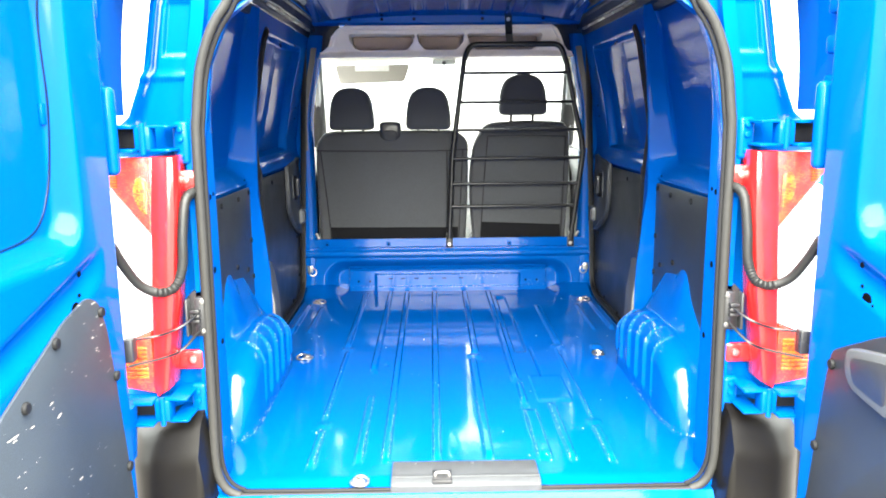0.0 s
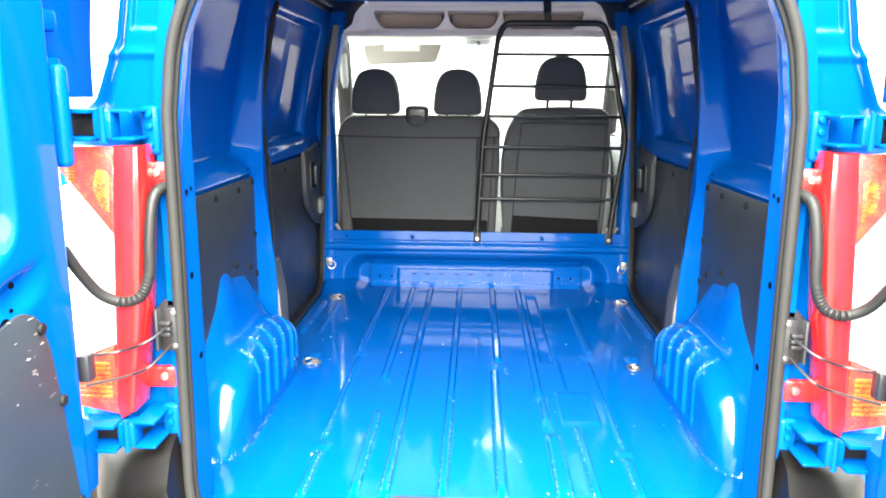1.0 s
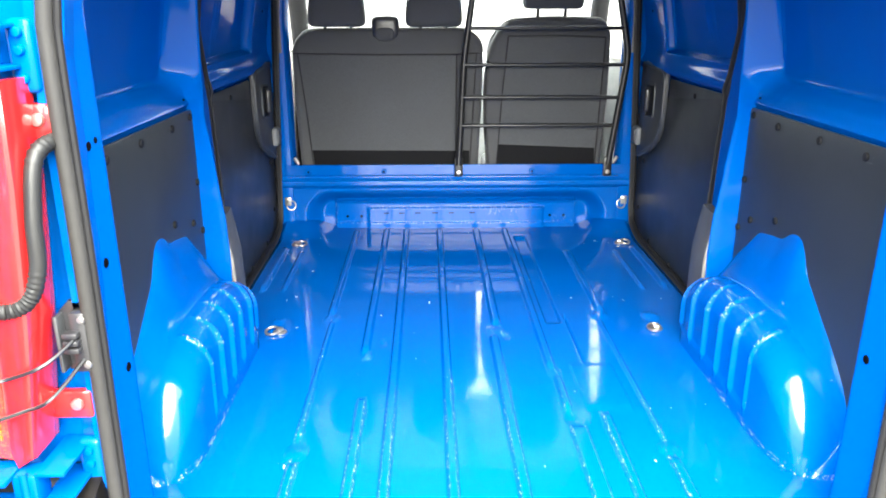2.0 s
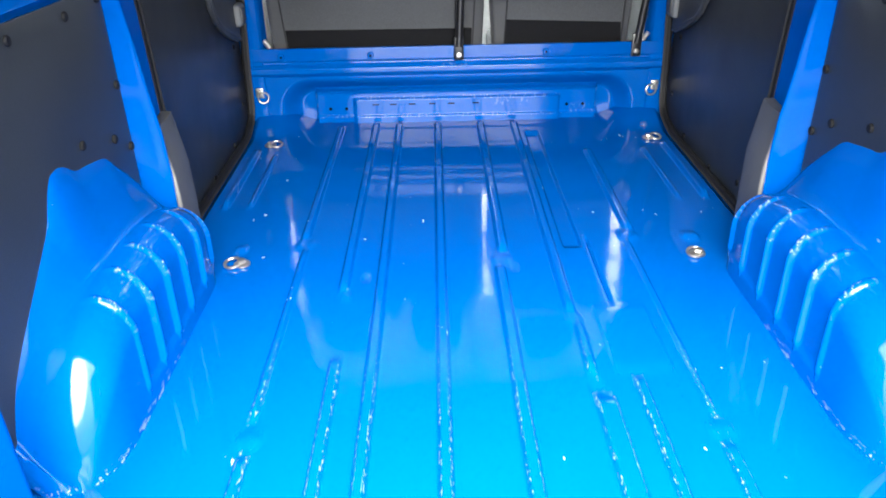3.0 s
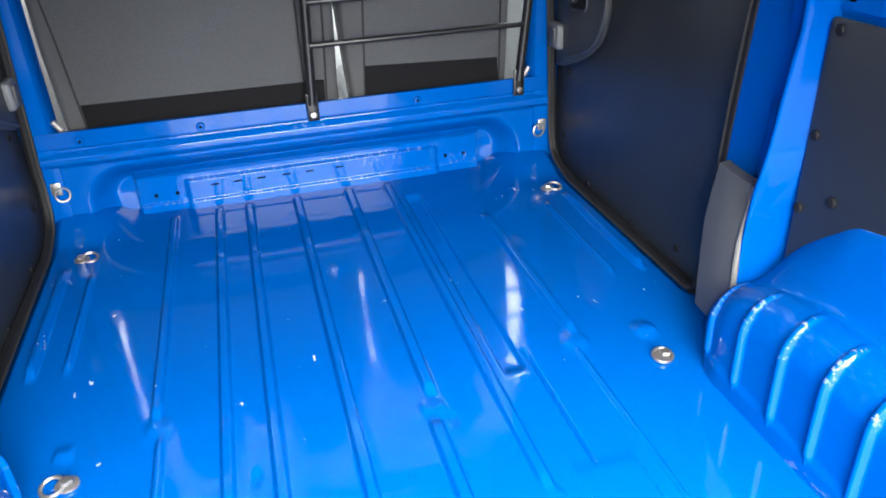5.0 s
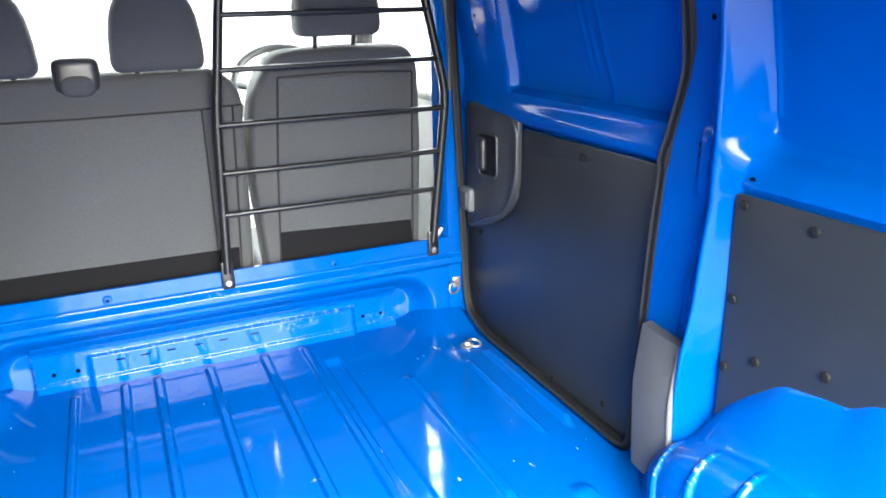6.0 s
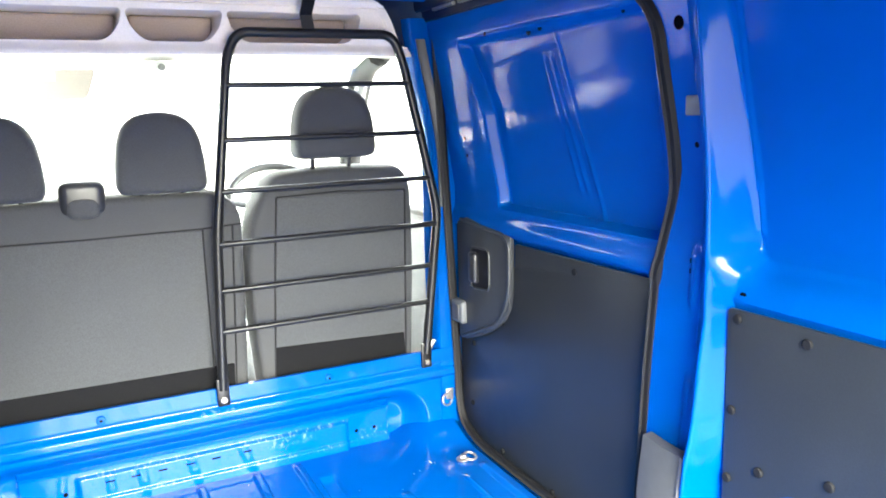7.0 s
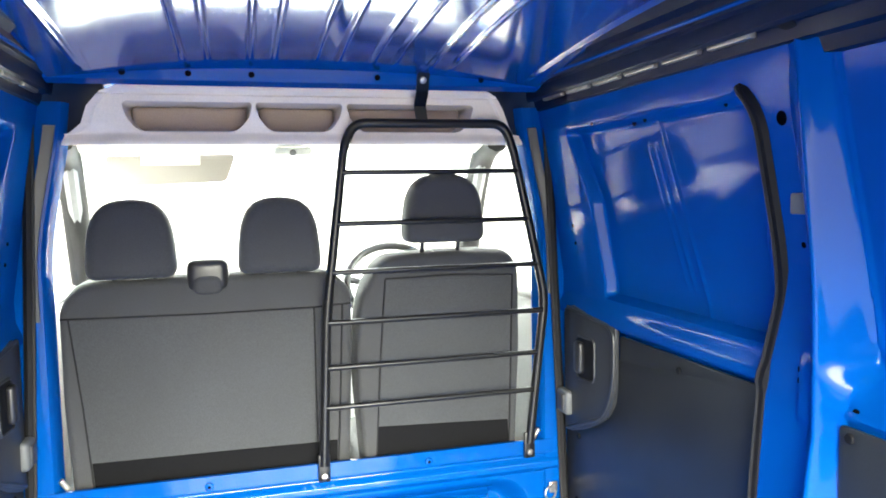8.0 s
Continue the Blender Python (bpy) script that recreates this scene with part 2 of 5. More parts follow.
        rings = [(1.0, 0.0), (1.0, 0.5 * h), (0.82, 0.9 * h), (0.4, h)]
        pts = [Vector(c) + s * r * (u * math.cos(2 * math.pi * j / n) + w * math.sin(2 * math.pi * j / n)) + d * z for s, z in rings for j in range(n)]
        fs = [(i * n + j, i * n + (j + 1) % n, (i + 1) * n + (j + 1) % n, (i + 1) * n + j) for i in range(3) for j in range(n)]
        fs.append(tuple(3 * n + j for j in range(n)))
        fs.append(tuple(j for j in range(n))[::-1])
        return self.add(pts, fs)

    def ring(self, c, axis, R, r, n=22, m=8):
        d = Vector(axis).normalized()
        u = d.orthogonal().normalized()
        w = d.cross(u)
        return self.tube([Vector(c) + R * (u * math.cos(2 * math.pi * j / n) + w * math.sin(2 * math.pi * j / n)) for j in range(n)], r, m, closed=True)


def part(name, shape, mat, parent=None, label="", side=1, angle=38, wear_glint=None):
    """Links a shape as one mesh under a thing or a part."""
    vs = [(side * p[0], p[1], p[2]) for p in shape.v]
    fs = [f[::-1] for f in shape.f] if side < 0 else shape.f
    me = bpy.data.meshes.new(name)
    me.from_pydata(vs, [], fs)
    me.validate()
    bm = bmesh.new()
    bm.from_mesh(me)
    bmesh.ops.recalc_face_normals(bm, faces=bm.faces)
    bm.to_mesh(me)
    bm.free()
    me.polygons.foreach_set("use_smooth", [True] * len(me.polygons))
    me.set_sharp_from_angle(angle=radians(angle))
    me.materials.append(mat)
    if wear_glint is not None:
        rub = me.attributes.new("wear_glint", "FLOAT", "POINT")
        rub.data.foreach_set("value", [wear_glint(*p) for p in shape.v])
    ob = new(name, me)
    if parent is not None:
        ob.parent = parent
        ob.matrix_parent_inverse = parent.matrix_world.inverted()
    if label:
        ob["label"] = label
    return ob


def thing(name, at, label, category, group="", kind=""):
    ob = new(name)
    ob.empty_display_size = 0.1
    ob.location = at
    bpy.context.view_layer.update()
    return tagged(ob, label, category, group, kind)


def smooth(a, b, x):
    t = min(1.0, max(0.0, (x - a) / (b - a)))
    return t * t * (3 - 2 * t)


def bead(x, x0, half, edge=0.006):
    """1 within half of x0, falling to 0 over edge."""
    return 1 - smooth(half - edge, half, abs(x - x0))


def lerp(x, xs, ys):
    return float(np.interp(x, xs, ys))


def rounded(points, r, n=5):
    """A closed outline with its corners rounded by r."""
    out, k = [], len(points)
    for i in range(k):
        a, p, b = Vector(points[i - 1]), Vector(points[i]), Vector(points[(i + 1) % k])
        ra = min(r, 0.45 * (a - p).length, 0.45 * (b - p).length)
        s, e = p + (a - p).normalized() * ra, p + (b - p).normalized() * ra
        for j in range(n + 1):
            t = j / n
            out.append(tuple((1 - t) ** 2 * s + 2 * t * (1 - t) * p + t * t * e))
    return out


def arc(points, r, n=6):
    """An unclosed path with its inner corners rounded by r."""
    pts = [Vector(p) for p in points]
    out = [pts[0]]
    for i in range(1, len(pts) - 1):
        a, p, b = pts[i - 1], pts[i], pts[i + 1]
        ra = min(r, 0.48 * (a - p).length, 0.48 * (b - p).length)
        s, e = p + (a - p).normalized() * ra, p + (b - p).normalized() * ra
        out += [(1 - j / n) ** 2 * s + 2 * (j / n) * (1 - j / n) * p + (j / n) ** 2 * e for j in range(n + 1)]
    return out + [pts[-1]]


def spline(points, n=8):
    """A smooth path through the points."""
    p = [Vector(q) for q in points]
    p = [2 * p[0] - p[1]] + p + [2 * p[-1] - p[-2]]
    out = []
    for i in range(1, len(p) - 2):
        for j in range(n):
            t = j / n
            out.append(0.5 * (2 * p[i] + (p[i + 1] - p[i - 1]) * t + (2 * p[i - 1] - 5 * p[i] + 4 * p[i + 1] - p[i + 2]) * t * t
                              + (3 * p[i] - p[i - 1] - 3 * p[i + 1] + p[i + 2]) * t ** 3))
    return out + [p[-2]]


# ---- ground ----
GROUND = -0.62
g = Shape().grid(lambda u, v: (-400 + 800 * u, -400 + 800 * v, GROUND), 8, 8, (0, 0, -0.2))
tagged(part("ground", g, paving), "light grey paved ground round the parked van", "ground", kind="structure")

# ---- load floor ----
# ribs: x, from y, to y, half width, height
RIBS = [
    (-0.425, 1.12, 2.04, 0.013, 0.005), (-0.415, 0.42, 1.08, 0.010, 0.004), (-0.41, 0.10, 0.34, 0.013, 0.005),
    (-0.298, 0.85, 2.06, 0.014, 0.005), (-0.285, 0.13, 0.61, 0.014, 0.005), (-0.212, 0.13, 2.06, 0.014, 0.006),
    (-0.072, 0.13, 2.06, 0.014, 0.006), (0.084, 1.03, 2.06, 0.015, 0.006), (0.070, 0.13, 0.97, 0.015, 0.006),
    (0.206, 0.74, 2.06, 0.014, 0.005), (0.214, 0.53, 0.72, 0.012, 0.005), (0.222, 0.13, 0.475, 0.022, 0.005),
    (0.297, 0.13, 0.53, 0.013, 0.005), (0.424, 1.13, 1.75, 0.015, 0.005), (0.405, 0.41, 1.09, 0.008, 0.003),
    (0.402, 0.12, 0.35, 0.014, 0.005), (0.615, 1.33, 1.76, 0.010, 0.004), (0.692, 1.33, 1.80, 0.013, 0.007),
]
RIBS_MORE = [(-0.615, 1.33, 1.76, 0.010, 0.004), (-0.685, 1.33, 1.80, 0.013, 0.007), (0.262, 1.05, 1.95, 0.026, -0.005), (0.303, 0.78, 1.12, 0.006, -0.004)]
BUMPS = [(-0.41, 0.375, 0.028, 0.004), (0.405, 0.375, 0.028, 0.004), (0.415, 1.11, 0.032, 0.005), (-0.42, 1.10, 0.03, 0.004), (0.077, 1.0, 0.03, 0.005),
         (-0.251, 0.921, 0.015, -0.004), (0.105, 0.96, 0.014, -0.004), (0.213, 0.50, 0.02, -0.004), (0.21, 0.73, 0.022, 0.005), (-0.29, 0.84, 0.016, 0.004), (-0.025, 0.19, 0.016, -0.003), (0.57, 1.10, 0.03, 0.008), (-0.58, 1.08, 0.022, 0.006)]


def floor_height(x, y):
    z = 0.0
    for rx, y0, y1, half, h in RIBS + RIBS_MORE:
        if abs(x - rx) < half:
            z += 2.2 * h * bead(x, rx, half + 0.001, 0.009) * smooth(y0, y0 + 0.03, y) * (1 - smooth(y1 - 0.03, y1, y))
    for bx, by, r, h in BUMPS:
        d = math.hypot(x - bx, y - by)
        if d < r:
            z = max(z, h * (1 - smooth(r * 0.55, r, d))) if h > 0 else z + h * (1 - smooth(r * 0.4, r, d))
    # a shallow raised rectangle between the ribs
    if 0.255 < x < 0.375 and 0.54 < y < 0.78:
        z += 0.003 * smooth(0.255, 0.262, x) * (1 - smooth(0.368, 0.375, x)) * smooth(0.54, 0.55, y) * (1 - smooth(0.77, 0.78, y))
    # corners rise into the bulkhead, the outer edges dip to the door sills
    z += 0.05 * smooth(1.9, 2.1, y) * smooth(0.52, 0.66, abs(x))
    z -= 0.02 * smooth(0.722, 0.752, abs(x)) * smooth(1.18, 1.24, y)
    z -= 0.014 * (1 - smooth(0.0, 0.05, y))
    return z


def floor_wear_glint(x, y, z):
    """Rubbed paint and painted thin highlights along the shoulders of the ribs, most towards the rear doors."""
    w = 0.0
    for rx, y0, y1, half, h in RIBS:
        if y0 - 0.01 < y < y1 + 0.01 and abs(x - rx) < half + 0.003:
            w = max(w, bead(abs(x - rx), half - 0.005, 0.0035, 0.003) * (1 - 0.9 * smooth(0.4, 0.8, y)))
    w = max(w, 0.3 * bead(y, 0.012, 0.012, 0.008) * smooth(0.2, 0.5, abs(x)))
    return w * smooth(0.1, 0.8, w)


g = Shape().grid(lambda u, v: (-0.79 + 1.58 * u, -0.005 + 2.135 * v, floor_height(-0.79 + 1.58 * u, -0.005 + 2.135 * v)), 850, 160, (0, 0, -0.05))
floor = tagged(part("floor", g, blue_floor, angle=60, wear_glint=floor_wear_glint), "glossy blue painted steel load floor with pressed ribs and scuffs", "floor", kind="structure")


# ---- half bulkhead between load space and cab ----
def bulkhead_depth(x, z):
    y = 2.055
    far = math.hypot(max(0.0, abs(x) - 0.53), max(0.0, z - 0.06)) - 0.118
    y += 0.075 * smooth(0.0, 0.075, -far)
    y -= 0.016 * bead(z, 0.207, 0.026, 0.02)
    y -= 0.008 * smooth(0.236, 0.242, z)
    # raised pad with a stepped foot along the floor
    pad = smooth(0.0, 0.005, 0.522 - abs(x)) * (1 - smooth(0.118, 0.127, z))
    y -= 0.034 * pad
    y -= 0.013 * pad * smooth(0.0, 0.012, 0.385 - abs(x)) * (1 - smooth(0.085, 0.091, z))
    y -= 0.007 * pad * (1 - smooth(0.022, 0.028, z))
    return y


def bulkhead_wear_glint(x, y, z):
    """Scuffs and painted bright bands along the steps of the pad, and scuffs in a few knocked places."""
    ledge = bead(z, 0.089, 0.007, 0.004) * bead(x, 0.0, 0.39, 0.02)
    foot = bead(z, 0.023, 0.007, 0.004) * bead(x, 0.0, 0.525, 0.02)
    rim = bead(abs(x), 0.519, 0.006, 0.004) * (1 - smooth(0.11, 0.125, z))
    knock = bead(x, 0.20, 0.08, 0.03) * bead(z, 0.07, 0.02, 0.015) + bead(x, 0.46, 0.05, 0.03) * bead(z, 0.04, 0.02, 0.015)
    brow = 0.5 * bead(x, -0.02, 0.09, 0.04) * bead(z, 0.222, 0.006, 0.004)
    return min(1.0, max(0.35 * ledge, 0.3 * foot, 0.5 * rim, 0.3 * knock, brow))


g = Shape().grid(lambda u, v: (-0.745 + 1.49 * u, bulkhead_depth(-0.745 + 1.49 * u, -0.01 + 0.295 * v), -0.01 + 0.295 * v), 400, 140, (0, 0.012, 0))
bulkhead = tagged(part("wall_north", g, blue_bulkhead, angle=60, wear_glint=bulkhead_wear_glint), "low blue painted steel half bulkhead behind the seats", "bulkhead", kind="structure")
for bx in (-0.62, -0.305, 0.317):
    part("bolt", Shape().disc((bx, 2.044, 0.258), (0, -1, 0), 0.012, 0.006), blue, bulkhead)
    part("bolt_socket", Shape().disc((bx, 2.0385, 0.258), (0, -1, 0), 0.0045, 0.002, 8), hole_dark, bulkhead)
for sx in (-0.30, -0.235, -0.165, -0.09, -0.02, 0.07):
    sy = bulkhead_depth(sx, 0.066)
    part("slot", Shape().box((sx - 0.012, sy - 0.0015, 0.064), (sx + 0.012, sy + 0.006, 0.0685), 0.001), hole_dark, bulkhead)
for sx in (-0.47, -0.41, 0.41, 0.47):
    sy = bulkhead_depth(sx, 0.05)
    part("dark_hole_disc", Shape().disc((sx, sy - 0.0005, 0.05), (0, -1, 0), 0.006, 0.002, 10), hole_dark, bulkhead)


# ---- side walls: rear quarter, waist ledge and the post behind the sliding door ----
def skin_x(z):
    x = 0.745 + 0.052 * smooth(0.682, 0.77, z)
    x -= 0.011 * math.exp(-((z - 0.684) / 0.010) ** 2)
    return x - 0.178 * max(0.0, z - 0.78)


def ridge_y(z):
    zs, ys = [0, 0.3, 0.45, 0.6, 0.8, 0.92, 1.0, 1.2, 1.35], [0.99, 0.982, 0.962, 0.966, 0.958, 0.958, 0.964, 0.974, 0.98]
    return sum(lerp(z + 0.02 * k, zs, ys) for k in range(-3, 4)) / 7


def post_edge(z):
    zs, ys = [0, 0.34, 0.55, 0.7, 0.86, 0.96, 1.19, 1.35], [1.175, 1.155, 1.14, 1.12, 1.072, 1.068, 1.082, 1.082]
    return sum(lerp(z + 0.015 * k, zs, ys) for k in range(-3, 4)) / 7


def wall_x(y, z):
    s = skin_x(z)
    top = lerp(z, [0.0, 0.36, 0.51, 0.64, 0.92, 1.16, 1.35], [0.684, 0.686, 0.698, 0.714, 0.702, 0.686, 0.672])
    out = 0.742 - 0.06 * smooth(0.85, 1.35, z)
    r = ridge_y(z)
    if y < r:
        # the recess above the ledge ends at the post in a rounded corner
        dy, dz, R = r - 0.004 - y, z - 0.684, 0.085
        w = 0.036 + 0.004 * smooth(0.66, 0.8, z)
        ramp = min(1.0, max(0.0, dy / w))
        if dz <= 0:
            x = s + (top - s) * (1 - ramp)
        else:
            d = R - math.hypot(max(0.0, R - dy), max(0.0, R - dz)) if dy < R and dz < R else min(dy, dz)
            turn = smooth(0.0, 1.0, min(1.0, max(0.0, (dz - 0.01) / R)))
            low = 0.745 - 0.011 * math.exp(-(dz / 0.010) ** 2)
            base = low + (top - low) * (1 - ramp) if dz < 1e-6 else low + (top - low) * (1 - ramp * (1 - turn))
            deep = 0.797 - 0.178 * max(0.0, z - 0.78)
            wide = 0.086 + (w - 0.086) * turn
            k = min(1.0, max(0.0, d / wide))
            soft = k * k * (3 - 2 * k)
            x = base + (deep - base) * (soft + (k - soft) * turn)
    else:
        x = top + (out - top) * smooth(r + 0.004, r + 0.05, y)
        x -= 0.012 * bead(z, 0.42, 0.09, 0.03) * bead(y, r + 0.06, 0.02, 0.016)
        x -= 0.010 * bead(z, 0.70, 0.07, 0.03) * bead(y, r + 0.055, 0.018, 0.014)
    # rolled edges of the post
    x -= 0.0045 * math.exp(-((y - r) / 0.006) ** 2)
    if z > 0.79:
        x -= 0.004 * math.exp(-((y - r + 0.046) / 0.006) ** 2)
    # the rear post of the door opening
    pw = 0.115
    x += (0.615 - 0.04 * smooth(0.9, 1.25, z) - x) * (1 - smooth(pw, pw + 0.03, y))
    # vertical seam in the ledge
    x -= 0.003 * bead(y, 0.80, 0.006, 0.004) * bead(z, 0.70, 0.05, 0.02)
    return x


def wall_normal(y, z):
    """Into the load space, square to the wall."""
    e = 0.004
    return (-1, (wall_x(y + e, z) - wall_x(y - e, z)) / (2 * e), (wall_x(y, z + e) - wall_x(y, z - e)) / (2 * e))


for side, name in ((1, "wall_east"), (-1, "wall_west")):
    def place(u, v):
        z = -0.01 + 1.33 * v
        r = ridge_y(z)
        y = lerp(u, [0, 0.10, 0.22, 0.5, 0.85, 1.0], [0.0, 0.10, 0.23, r - 0.06, r + 0.06, post_edge(z)])
        return (wall_x(y, z), y, z)
    w = tagged(part(name, Shape().grid(place, 170, 150, (0.03, 0, 0)), blue_wall, side=side, angle=60),
               "blue painted steel side wall with waist ledge and door post", "wall", kind="structure")
    for hy, hz, hr in ((1.035, 1.172, 0.014), (1.022, 1.094, 0.008), (1.018, 0.99, 0.006), (1.018, 0.955, 0.006), (1.03, 0.735, 0.005), (1.03, 0.715, 0.005)):
        part("dark_hole_disc", Shape().disc((wall_x(hy, hz) - 0.001, hy, hz), wall_normal(hy, hz), hr, 0.002), hole_dark, w, side=side)
    part("pad", Shape().box((wall_x(1.0, 1.025) - 0.003, 0.992, 1.008), (wall_x(1.03, 1.025) + 0.01, 1.032, 1.044), 0.003), trim_grey, w, side=side)
    for hy, hz, hr in ((0.06, 0.73, 0.007), (0.085, 0.735, 0.005), (0.06, 0.55, 0.008), (0.085, 0.36, 0.008)):
        part("dark_hole_disc", Shape().disc((wall_x(hy, hz) - 0.001, hy, hz), wall_normal(hy, hz), hr, 0.002, 10), hole_dark, w, side=side)
    part("dark_hole_disc", Shape().disc((0.742, 0.905, 0.69), (-1, 0, 0), 0.008, 0.003), hole_dark, w, side=side)

# dark boards on the quarter walls
for side in (1, -1):
    t = thing("side_panel", (side * 0.735, 0.5, 0.2), "dark grey hardboard lining panel screwed to the blue side wall", "panel", "quarter wall panels")
    out = rounded([(0.13, 0.06), (0.13, 0.55), (0.16, 0.672), (0.929, 0.668), (0.924, 0.06)], 0.012)
    part("panel_board", Shape().prism(out, "x", 0.731, 0.737, 0.0015), board, t, side=side)
    for sy, sz in ((0.911, 0.479), (0.845, 0.385), (0.708, 0.421), (0.905, 0.651), (0.762, 0.643), (0.915, 0.345), (0.56, 0.645), (0.38, 0.645), (0.20, 0.62), (0.17, 0.42), (0.16, 0.25)):
        part("screw_cap", Shape().disc((0.7305, sy, sz), (-1, 0, 0), 0.0095, 0.005, 12), rubber, t, side=side)


# ---- wheel arches ----
def arch_outer(y):
    ys = [0.235, 0.263, 0.31, 0.361, 0.44, 0.525, 0.555, 0.585, 0.625, 0.66, 0.70, 0.785, 0.86, 0.89, 0.93, 1.0, 1.10]
    zs = [0.0, 0.10, 0.175, 0.222, 0.285, 0.355, 0.420, 0.438, 0.430, 0.402, 0.398, 0.382, 0.318, 0.29, 0.24, 0.13, 0.0]
    return sum(lerp(y + d, ys, zs) for d in (-0.015, -0.0075, 0, 0.0075, 0.015)) / 5


def arch_inner(y):
    d = (y - 0.66) / (0.425 if y > 0.66 else 0.395)
    return 0.25 * math.sqrt(max(0.0, 1 - abs(d) ** (2.1 if y > 0.66 else 4.0)))


ARCH_RIBS = (0.468, 0.558, 0.65, 0.745, 0.846, 0.947)


def arch_point(u, v):
    y = 0.255 + 0.835 * u
    hi = max(arch_inner(y), 0.0)
    ho = max(arch_outer(y), hi)
    xi = 0.598 + 0.10 * smooth(0.88, 1.12, y) ** 1.3 + 0.004
    if y < 0.40:
        k = 1 - (0.40 - y) / 0.145
        xi = 0.602 + 0.075 * (1 - math.sqrt(max(0.0, 1 - (1 - max(0.0, k)) ** 2.2)))
    R = min(0.075, hi)
    rib = max(bead(y, c, 0.010, 0.007) for c in ARCH_RIBS)
    field = smooth(0.462, 0.474, y) * (1 - smooth(0.955, 0.985, y))
    if v < 0.65:
        # upright face and its round shoulder; panels pressed in between the ribs above a sill
        a = max(0.0, (v - 0.35) / 0.30) * math.pi / 2
        face = (hi - R) * min(1.0, v / 0.35)
        x, z = xi + R * (1 - math.cos(a)), face + R * math.sin(a)
        fade = 1 - smooth(0.56, 0.65, v)
        out = (0.0055 * rib - 0.0055 * (1 - rib) * field * (1 - smooth(0.42, 0.54, v))) * smooth(0.040, 0.056, z) * fade
        x, z = x - out * math.cos(a), z + out * math.sin(a)
    else:
        a = (v - 0.65) / 0.35
        x = xi + R + (0.752 - xi - R) * a
        z = hi + (ho - hi) * smooth(0.0, 0.85, a)
    return (x, y, z - 0.004)


def arch_wear(x, y, z):
    """Knocks along the crests of the ribs and the upper shoulder."""
    crest = max(bead(y, c, 0.011, 0.008) for c in ARCH_RIBS)
    top = max(0.0, arch_inner(y))
    shoulder = smooth(top - 0.09, top - 0.03, z) * (1 - smooth(0.64, 0.665, x)) * smooth(0.40, 0.46, y)
    return min(1.0, (0.02 + 0.98 * crest) * shoulder * 0.75 + 0.6 * (1 - smooth(0.004, 0.02, z)) * (1 - smooth(0.5, 0.8, y)))


for side in (1, -1):
    g = Shape().grid(arch_point, 300, 76, (0.004, 0, -0.02))
    t = tagged(part("wheel_arch", g, blue_worn, side=side, angle=60, wear_glint=arch_wear), "scuffed glossy blue steel wheel arch with raised ribs", "wheel arch", "wheel arches", kind="structure")


# ---- sliding side doors ----
def door_x(y, z):
    lean = 0.165 * max(0.0, z - 0.80)
    x = 0.772
    x -= 0.030 * smooth(0.672, 0.69, z) * (1 - 0.55 * smooth(0.70, 0.75, z))
    front = lerp(z, [0.75, 1.02, 1.2], [1.79, 1.805, 1.885])
    inside = smooth(1.105, 1.125, y) * (1 - smooth(front - 0.02, front, y)) * smooth(0.757, 0.770, z) * (1 - smooth(1.208, 1.222, z))
    x += 0.032 * inside
    crease = 1.36 + 0.24 * (z - 0.786)
    x -= 0.006 * inside * bead(y, crease, 0.013, 0.012)
    x += 0.004 * inside * smooth(crease - 0.012, crease + 0.006, y)
    for c in (crease + 0.042, crease + 0.070):
        x -= 0.0045 * inside * bead(y, c, 0.011, 0.010) * smooth(0.80, 0.86, z) * (1 - smooth(1.14, 1.16, z))
    return x - lean


